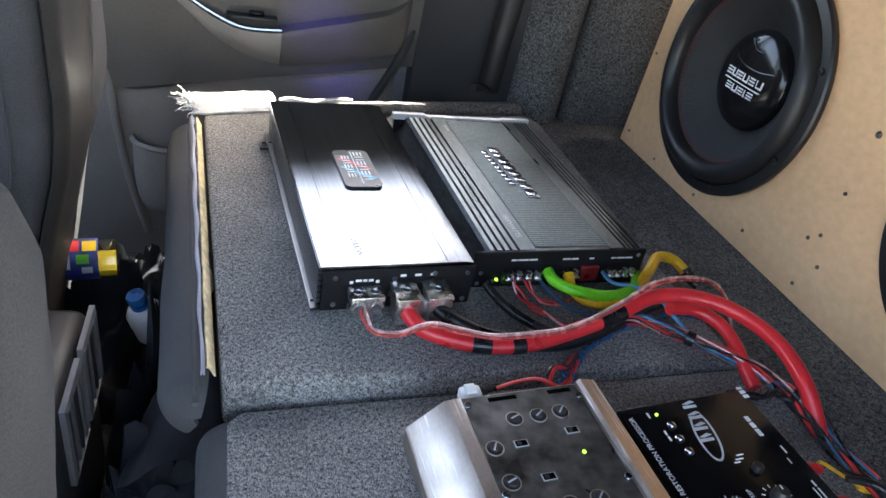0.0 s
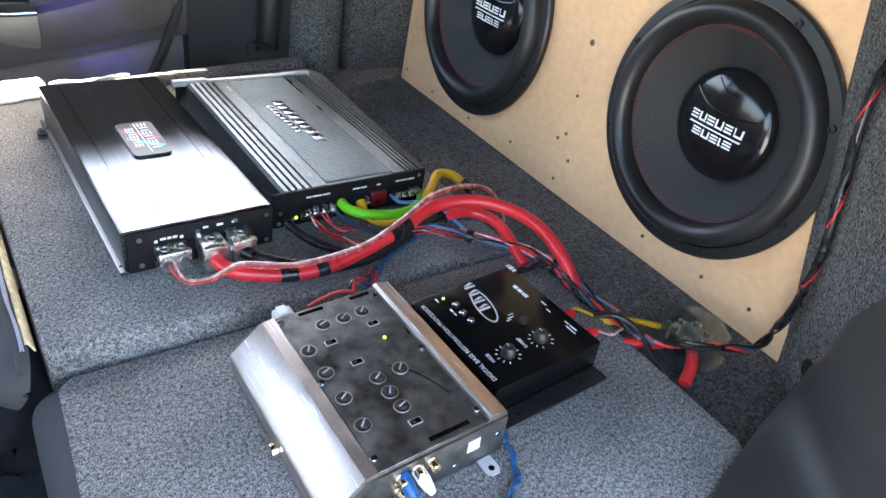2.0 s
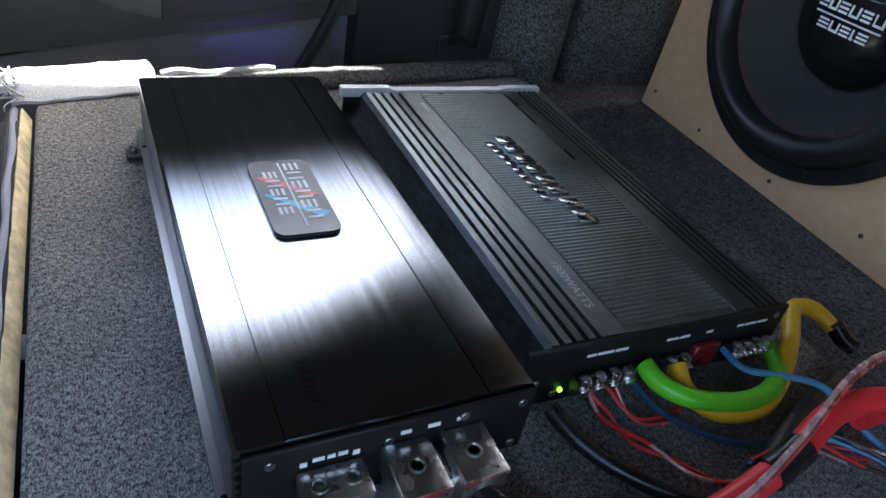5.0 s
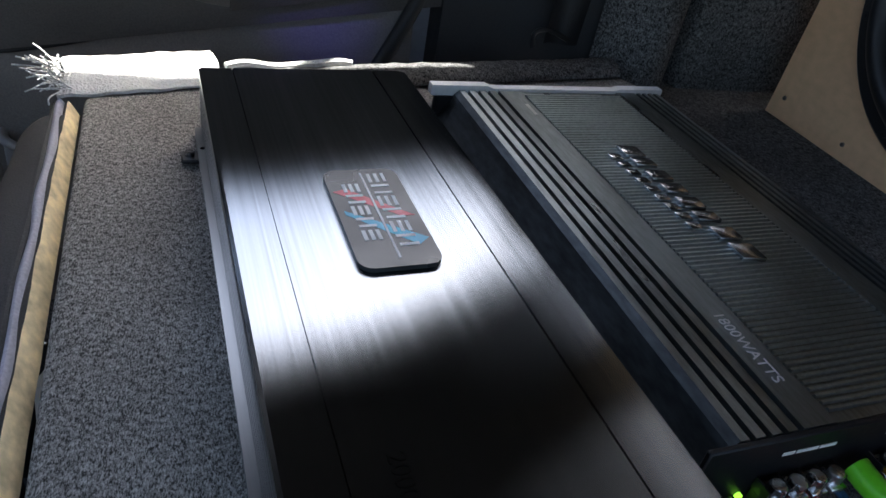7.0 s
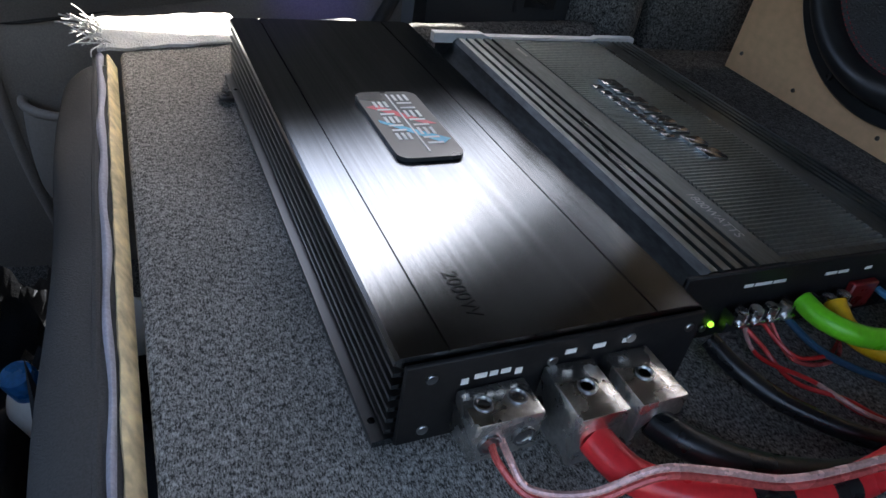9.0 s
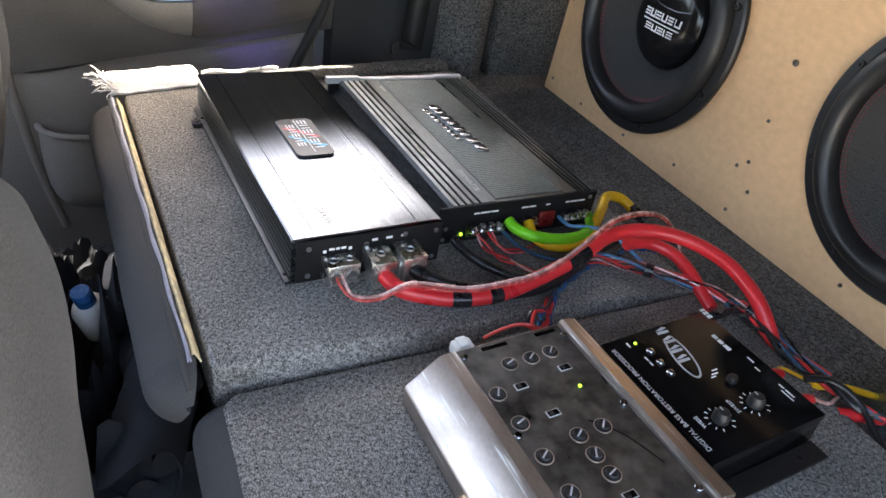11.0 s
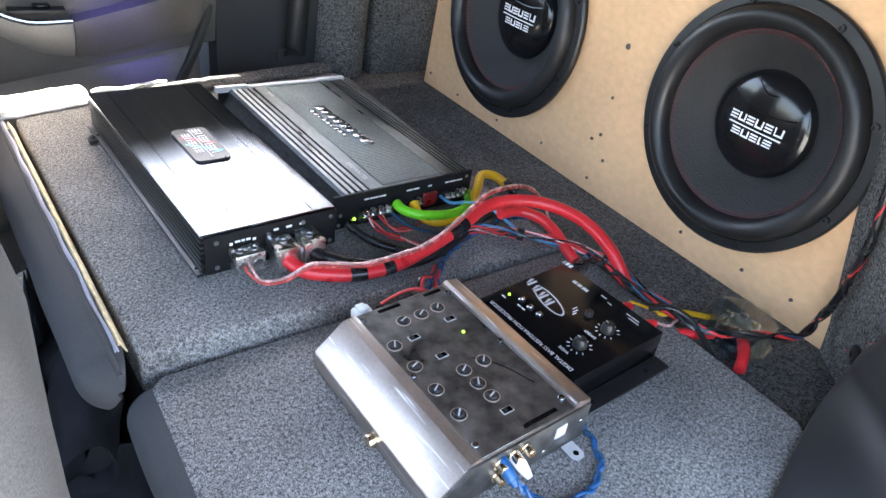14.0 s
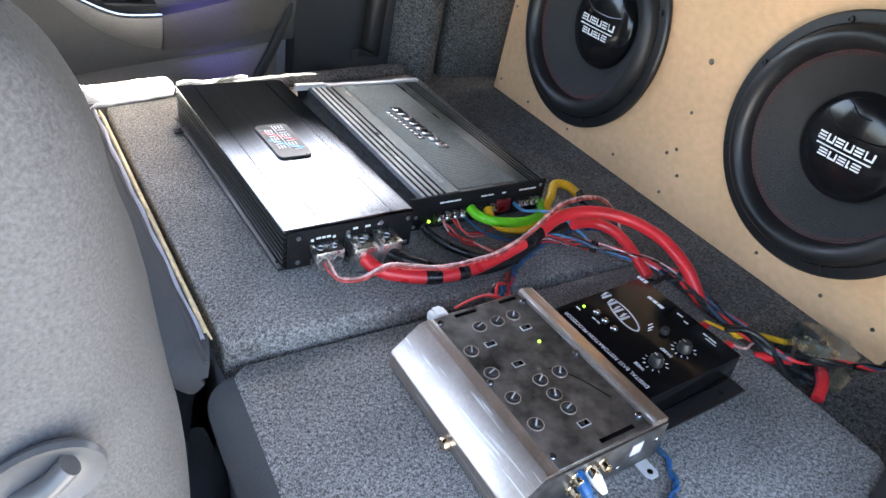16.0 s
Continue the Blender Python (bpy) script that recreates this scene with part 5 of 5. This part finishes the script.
def pocket(u, v):
    """Bulging map pocket moulded into the lining, wider at its rounded foot."""
    a = math.pi * u
    z = -0.325 + 0.165 * v
    w = 0.072 + 0.012 * math.sin(math.pi * min(1.0, v * 0.7))
    foot = math.sqrt(max(0.0, 1 - (1 - min(1.0, v / 0.35)) ** 2))
    return (-0.222 - w * math.cos(a) * (0.55 + 0.45 * foot), DY + 0.002 - (0.020 + 0.055 * foot) * math.sin(a) ** 0.7, z)


pk = part("door_pocket", sheet(pocket, 28, 20, 0.006), "door_warm", door, "moulded map pocket")
part("pocket_rim", tube([pocket(u, 1.0) for u in np.linspace(0, 1, 16)], 0.006, 10, 4), "door_warm", pk, "rounded pocket rim")
part("pocket_floor", box(-0.272, -0.172, DY - 0.060, DY - 0.012, -0.215, -0.205, 0.004, 2), "satin_black", pk, "dark inside of the pocket")
part("side_rib", tube([(-0.352, DY - 0.014, 0.33), (-0.350, DY - 0.016, 0.10), (-0.338, DY - 0.018, -0.03), (-0.326, DY - 0.018, -0.15), (-0.310, DY - 0.018, -0.26), (-0.285, DY - 0.016, -0.37)], 0.008, 10, 6), "trim_warm", door, "moulded rib along the lining")
# opening edge of the door and the trim behind it
part("door_seal", tube([(0.085, DY - 0.02, -0.14), (0.135, DY - 0.022, -0.06), (0.180, DY - 0.024, 0.036), (0.208, DY - 0.022, 0.13), (0.225, DY - 0.018, 0.26), (0.235, DY - 0.010, 0.40), (0.235, DY, 0.60), (0.22, DY + 0.01, 0.73)], 0.010, 10, 8), "trim", door, "dark door edge seal")
tagged(part("trim", sheet(lambda u, v: (0.21 + 0.20 * u, DY - 0.03 - 0.05 * u ** 2 + 0.01 * math.sin(v * 3), -0.25 + 0.58 * v), 12, 16, 0.01), "trim"), "dark grey plastic trim behind the far door", "trim", kind="structure")
tagged(part("wall_quarter", box(0.215, 0.62, DY - 0.01, DY + 0.04, FLOOR, 0.335), "trim"), "closed rear quarter of the car side", "wall", kind="structure")


def pillar_sheet(u, v):
    x = 0.395 + 0.12 * u + 0.02 * v
    return (x, 1.505 - 0.055 * math.sin(math.pi * min(u * 1.25, 1.0)) + 0.02 * v, -0.06 + 0.40 * v)


tagged(part("pillar_far", sheet(pillar_sheet, 20, 24, 0.01), "carpet_dark"), "carpeted rear pillar beside the seat back", "pillar", kind="structure")
tagged(part("wall_side", box(0.50, 0.96, 1.465, 1.53, -0.06, 0.335, 0.01, 2), "carpet_dark"), "dark carpeted boot side", "wall", kind="structure")
belt = thing("seat_belt", "black seat belt hanging beside the far seat back", "seat belt", None)
part("webbing", sheet(lambda u, v: (0.318 + 0.045 * u + 0.05 * v, 1.498 + 0.012 * v + 0.004 * math.sin(u * 6), 0.015 + 0.70 * v), 4, 12, 0.0015), "satin_black", belt)
part("anchor", tube([(0.302, 1.488, 0.012), (0.300, 1.486, 0.030), (0.318, 1.487, 0.034), (0.345, 1.487, 0.024)], 0.003, 8, 6), "satin_black", belt, "metal anchor loop")


# near boot side: leaning carpet and a dark plastic cover sweeping up to the front
def near_carpet(u, v):
    x = 0.36 + 0.25 * u + 0.06 * max(0.0, 1 - v * 6) * (1 - u)
    z = -0.05 + 0.80 * v
    return (x, 0.464 - 1.1 * (0.60 - x) + 0.21 * max(z, 0), z)


tagged(part("wall_near", sheet(near_carpet, 20, 24, 0.003), "carpet_dark"), "grey carpeted boot side by the open door", "wall", kind="structure")
TRIM_IN = [(0.02, 0.290, -0.045), (0.20, 0.330, -0.014), (0.31, 0.345, -0.004), (0.40, 0.375, 0.002), (0.48, 0.398, 0.006), (0.530, 0.405, 0.030), (0.522, 0.401, 0.060), (0.506, 0.390, 0.090), (0.488, 0.382, 0.143), (0.448, 0.352, 0.211), (0.405, 0.323, 0.30), (0.36, 0.295, 0.40), (0.33, 0.28, 0.52), (0.28, 0.26, 0.73)]
TRIM_OUT = [(0.02, 0.190, -0.09), (0.20, 0.260, -0.045), (0.30, 0.285, -0.02), (0.37, 0.270, -0.006), (0.40, 0.262, 0.012), (0.41, 0.260, 0.04), (0.408, 0.255, 0.07), (0.40, 0.248, 0.10), (0.37, 0.230, 0.16), (0.32, 0.200, 0.24), (0.27, 0.170, 0.34), (0.22, 0.15, 0.44), (0.18, 0.135, 0.56), (0.10, 0.11, 0.74)]
T_IN, T_OUT = spline(TRIM_IN, 6), spline(TRIM_OUT, 6)


def near_trim(u, v):
    i = round(u * (len(T_IN) - 1))
    p, q = T_IN[i], T_OUT[i]
    lip = 0.010 * (min(v / 0.08, 1.0) ** 0.5 - 1) + 0.012 * math.sin(math.pi * v)
    c = p.lerp(q, v)
    return (c.x - 0.014 - 0.6 * lip, c.y + 0.008 + 0.3 * lip, c.z + 0.5 * lip - 0.10 * max(0.0, v - 0.9) / 0.1 * (1 if q.z < 0.02 else 0.3))


tagged(part("trim", sheet(near_trim, len(T_IN) - 1, 20, 0.004), "trim"), "smooth dark grey plastic cover at the door opening", "trim", kind="structure")
pin = thing("push_pin", "round black plastic push pin in the carpet", "push pin", Matrix.Translation((0.546, 0.418, 0.030)) @ Vector((-1.1, 1.0, -0.21)).to_track_quat('Z', 'Y').to_matrix().to_4x4())
part("head", lathe([(0, -0.004), (0.0115, -0.004), (0.0125, -0.001), (0.011, 0.002), (0.005, 0.0035), (0.0025, 0.002), (0, 0.002)], 28), "satin_black", pin)
for x, y, z in ((0.563, 0.436, 0.020), (0.536, 0.413, 0.058)):
    cable("copper_strand", "loose bare copper strand caught in the carpet", [(x, y, z), (x - 0.008, y - 0.006, z + 0.004), (x - 0.014, y - 0.012, z + 0.012)], 0.0005, "copper", 6)
tagged(part("sill_near", box(-1.6, 0.02, 0.10, 0.16, FLOOR - 0.4, FLOOR + 0.08, 0.01, 2), "trim"), "dark plastic door sill", "trim", kind="structure")
tagged(part("wall_quarter", box(0.60, 0.96, 0.30, 0.36, -0.4, 0.738), "trim"), "closed near rear quarter of the car side", "wall", kind="structure")


# unseen closed door, added to hold daylight back from the footwell
tagged(part("wall_near_front", box(-1.6, -0.46, 0.04, 0.09, FLOOR - 0.3, 0.30, 0.01, 2), "trim"), "unseen near front door, added to cut light on the floor", "wall", kind="structure")


# unseen body panel, added to keep sky light off the near right deck
tagged(part("wall_quarter", prism([(0.32, -0.55), (0.47, 0.02), (0.44, 0.22), (0.31, 0.48), (0.16, 0.738), (1.0, 0.738), (1.0, -0.55)], 0.085, 0.115, "y"), "body_paint"),
       "unseen outer body side, added to shade the near deck", "wall", kind="structure")


def jamb(u, v):
    z = 0.22 + 0.36 * u
    x = -0.130 + 0.85 * (z - 0.22) - 0.55 * (z - 0.22) ** 2
    a = min(v / 0.2, 1.0) * math.pi / 2
    return (x + 0.006 * math.sin(a) + 0.03 * v, 0.211 - 0.135 * (z - 0.22) + 0.006 * math.cos(a) - 0.10 * max(0.0, v - 0.2), z)


tagged(part("trim_near_jamb", sheet(jamb, 16, 14, 0.003), "jamb_paint"), "white painted edge of the near door opening", "door jamb", kind="structure")


# ---- front seats ----
def rounded(u, e):
    a = 2 * math.pi * u
    c, s = math.cos(a), math.sin(a)
    return math.copysign(abs(c) ** e, c), math.copysign(abs(s) ** e, s)


def front_seat(label, y0, y1, prof, depth, cloth, square=0.5, shoulder=None):
    """A seat back: prof gives (z, x of the rear face) from the bottom up."""
    t = thing("front_seat", label, "car seat", None, "front seats")
    line = spline([(x, 0, z) for z, x in prof], 5)
    def f(u, v):
        p = line[min(round(v * (len(line) - 1)), len(line) - 1)]
        cx, cy = rounded(u, square)
        top = max(0.0, (v - 0.80) / 0.20)
        s = math.sqrt(max(0.02, 1 - 0.85 * top ** 2))
        k = 0.004 * noise.noise(Vector((cx * 2, cy * 2, p.z * 9)))
        if shoulder:
            ye = np.interp(p.z, [q[0] for q in shoulder], [q[1] for q in shoulder])
            return (p.x - depth + depth * cx * (0.75 + 0.25 * s) + k, y0 + (ye - y0) * (cy + 1) / 2 + k, p.z)
        return (p.x - depth + depth * cx * (0.75 + 0.25 * s) + k, (y0 + y1) / 2 + (y1 - y0) / 2 * cy * (0.8 + 0.2 * s) + k, p.z)
    bm = sheet(f, 72, len(line) - 1)
    bmesh.ops.remove_doubles(bm, verts=bm.verts, dist=0.0004)
    bmesh.ops.holes_fill(bm, edges=[e for e in bm.edges if e.is_boundary], sides=0)
    part("backrest", bm, cloth, t, smooth=70)
    part("seam", tube([(p.x - depth * 0.55, y0 + 0.03 * (square > 0.55), p.z) for p in line[:int(len(line) * 0.8)]], 0.0016, 6, 2), "seat_dark", t)
    return t


near_front = front_seat("grey cloth front seat with a plastic lever on its side", 0.412, 0.83,
                        [(-0.34, -0.212), (-0.20, -0.211), (-0.10, -0.210), (0.0, -0.208), (0.10, -0.206), (0.17, -0.204), (0.21, -0.205), (0.25, -0.212), (0.30, -0.221), (0.35, -0.226), (0.385, -0.234), (0.41, -0.246), (0.435, -0.275)], 0.100, "seat", 0.5,
                        [(-0.3, 0.52), (-0.10, 0.54), (0.0, 0.572), (0.05, 0.595), (0.10, 0.622), (0.15, 0.664), (0.21, 0.680), (0.25, 0.664), (0.28, 0.628), (0.31, 0.590), (0.36, 0.535), (0.41, 0.478), (0.435, 0.445)])
lev = part("lever", lathe([(0, 0), (0.026, 0), (0.028, 0.003), (0.027, 0.006), (0.022, 0.004), (0.016, 0.002), (0, 0.002)], 32), "lever", near_front, "grey plastic recline lever", pose(-0.257, 0.4135, 0.274, 90, -20, 0) @ Matrix.Diagonal((0.66, 0.50, 0.8, 1)))
part("lever_grip", tube([(-0.020, -0.008, 0.004), (0.0, 0.0, 0.008), (0.014, 0.008, 0.007)], 0.006, 12, 8), "lever", lev)
FAR_BACK = [(-0.36, -0.385), (-0.28, -0.367), (-0.10, -0.334), (0.03, -0.300), (0.12, -0.292), (0.28, -0.290), (0.40, -0.300), (0.46, -0.320), (0.48, -0.355)]
far_front = front_seat("dark grey cloth front seat beside the far door", 1.03, 1.42, FAR_BACK, 0.085, "seat")


def seat_cover(u, v):
    """A sagging dark vinyl panel over the seat's rear face, inside the cloth bolster."""
    z = -0.30 + 0.72 * v
    x = np.interp(z, [q[0] for q in FAR_BACK], [q[1] for q in FAR_BACK])
    y = 1.050 + (0.225 - 0.03 * math.sin(math.pi * v)) * u
    e = min(1.0, u / 0.06, (1 - u) / 0.06)
    return (x - 0.008 + 0.011 * e + 0.004 * math.sin(math.pi * u) + 0.003 * noise.noise(Vector((y * 6, z * 8, 2))), y, z)


part("back_cover", sheet(seat_cover, 24, 40, 0.003), "cover_vinyl", far_front, "dark brown vinyl back cover")

# ---- things in the footwell ----
con = thing("centre_console", "dark centre console with twin rear air vents", "console", None)
part("housing", box(-0.62, -0.285, 0.83, 1.035, FLOOR, -0.128, 0.02, 3), "trim", con)
for y in (0.990, 0.895):
    fr = part("vent_frame", lathe([(0.046, 0), (0.046, 0.006), (0.040, 0.008), (0.038, 0.002), (0.046, 0.0)], 4, m=pose(0, 0, 0, 0, 0, 45)), "vent_grey", con, "pale grey square vent frame", pose(-0.2845, y, -0.185, 0, 90, 0) @ Matrix.Diagonal((1.75, 1.25, 1, 1)), smooth=0)
    for k in range(4):
        part("slat", box(-0.030, 0.030, -0.0016, 0.0016, -0.003, 0.005), "vent_grey" if k % 2 else "trim", fr, m=pose(0, -0.021 + 0.014 * k, 0.002, 20, 0, 0))
bottle = thing("bottle", "clear plastic bottle lying down, yellow drink, printed blue label", "bottle", pose(-0.281, 1.222, -0.187, 0, -90, 8))
part("body", lathe([(0, 0), (0.024, 0), (0.029, 0.004), (0.0295, 0.03), (0.0295, 0.11), (0.026, 0.13), (0.013, 0.155), (0.013, 0.17), (0, 0.17)], 28), "glass", bottle)
part("label", lathe([(0.0298, 0.026), (0.0300, 0.027), (0.0300, 0.089), (0.0298, 0.090)], 28), "bottle_label", bottle, "dark blue printed label")
part("drink", prism([(0.027 * math.cos(a), 0.027 * math.sin(a)) for a in np.linspace(1.75, 2 * math.pi - 1.75, 16)], 0.004, 0.110, "z"), "drink", bottle, "bright yellow drink")
for a0, a1, z0, z1, mt in ((-85, -40, 0.062, 0.082, "white"), (-35, 5, 0.050, 0.086, "red"), (-35, 0, 0.028, 0.046, "drink"), (-70, -45, 0.038, 0.054, "green"), (-100, -80, 0.034, 0.048, "white")):
    part("label_patch", sheet(lambda u, v: (0.0304 * math.cos(radians(a0 + (a1 - a0) * u)), 0.0304 * math.sin(radians(a0 + (a1 - a0) * u)), z0 + (z1 - z0) * v), 8, 2, 0.0003), mt, bottle, "printed colour patch on the label")


def heap(x0, x1, y0, y1, z0, h, seed):
    def f(u, v):
        x, y = x0 + (x1 - x0) * u, y0 + (y1 - y0) * v
        q = Vector((x * 9 + seed, y * 9, seed))
        dome = (math.sin(math.pi * u) * math.sin(math.pi * v)) ** 0.45
        fold = 0.75 * (1 - abs(noise.noise(q))) ** 5 + 0.4 * (1 - abs(noise.noise(q * 2.1 + Vector((5, 1, 2))))) ** 4 - 0.3
        return (x + 0.02 * noise.noise(q * 1.7), y + 0.02 * noise.noise(q * 1.3 + Vector((3, 3, 3))), z0 + h * dome * (0.65 + fold))
    return sheet(f, 60, 60, 0.003)


jacket = thing("jacket", "crumpled black jacket heaped in the footwell", "jacket", None)
part("body", heap(-0.275, -0.11, 0.78, 1.22, FLOOR + 0.005, 0.22, 2.0), "jersey", jacket, smooth=60)


def sleeve(u, v):
    a = 2 * math.pi * u
    c = Vector((-0.190 + 0.03 * math.sin(v * 2.6), 0.84 + 0.24 * v, -0.235 + 0.035 * math.sin(v * 3.1)))
    r = 0.040 + 0.007 * noise.noise(Vector((math.cos(a) * 1.5, math.sin(a) * 1.5, v * 9)))
    return (c.x + r * math.cos(a), c.y + 0.012 * math.sin(a * 2 + v * 9), c.z + 0.8 * r * math.sin(a))


part("hood", heap(-0.44, -0.13, 1.10, 1.42, FLOOR + 0.005, 0.14, 4.0), "jersey", jacket, "crumpled black hood", smooth=60)
part("sleeve", sheet(sleeve, 40, 40, 0.003), "jersey", jacket, "folded black sleeve", smooth=60)
tagged(part("black_bag", heap(-0.40, -0.16, 0.40, 0.80, FLOOR + 0.005, 0.11, 7.0), "jersey", smooth=60), "crumpled black cloth bag on the car floor", "bag")
tub = thing("white_bottle", "small white plastic bottle with a blue cap among the clothes", "bottle", pose(-0.222, 1.105, -0.235, 12, -14, 0))
part("body", lathe([(0, 0), (0.022, 0), (0.024, 0.003), (0.024, 0.046), (0.019, 0.056), (0.011, 0.060), (0, 0.060)], 24), "white", tub)
part("cap", lathe([(0, 0.0605), (0.0125, 0.0605), (0.0128, 0.080), (0.0115, 0.083), (0, 0.083)], 20), "blue", tub, "ribbed blue cap")


# a crumpled white paper towel between the seats
tagged(part("paper_towel", heap(-0.215, -0.150, 1.175, 1.245, -0.222, 0.030, 11.0), "white", smooth=60), "crumpled white paper towel lying on the jacket", "paper towel")
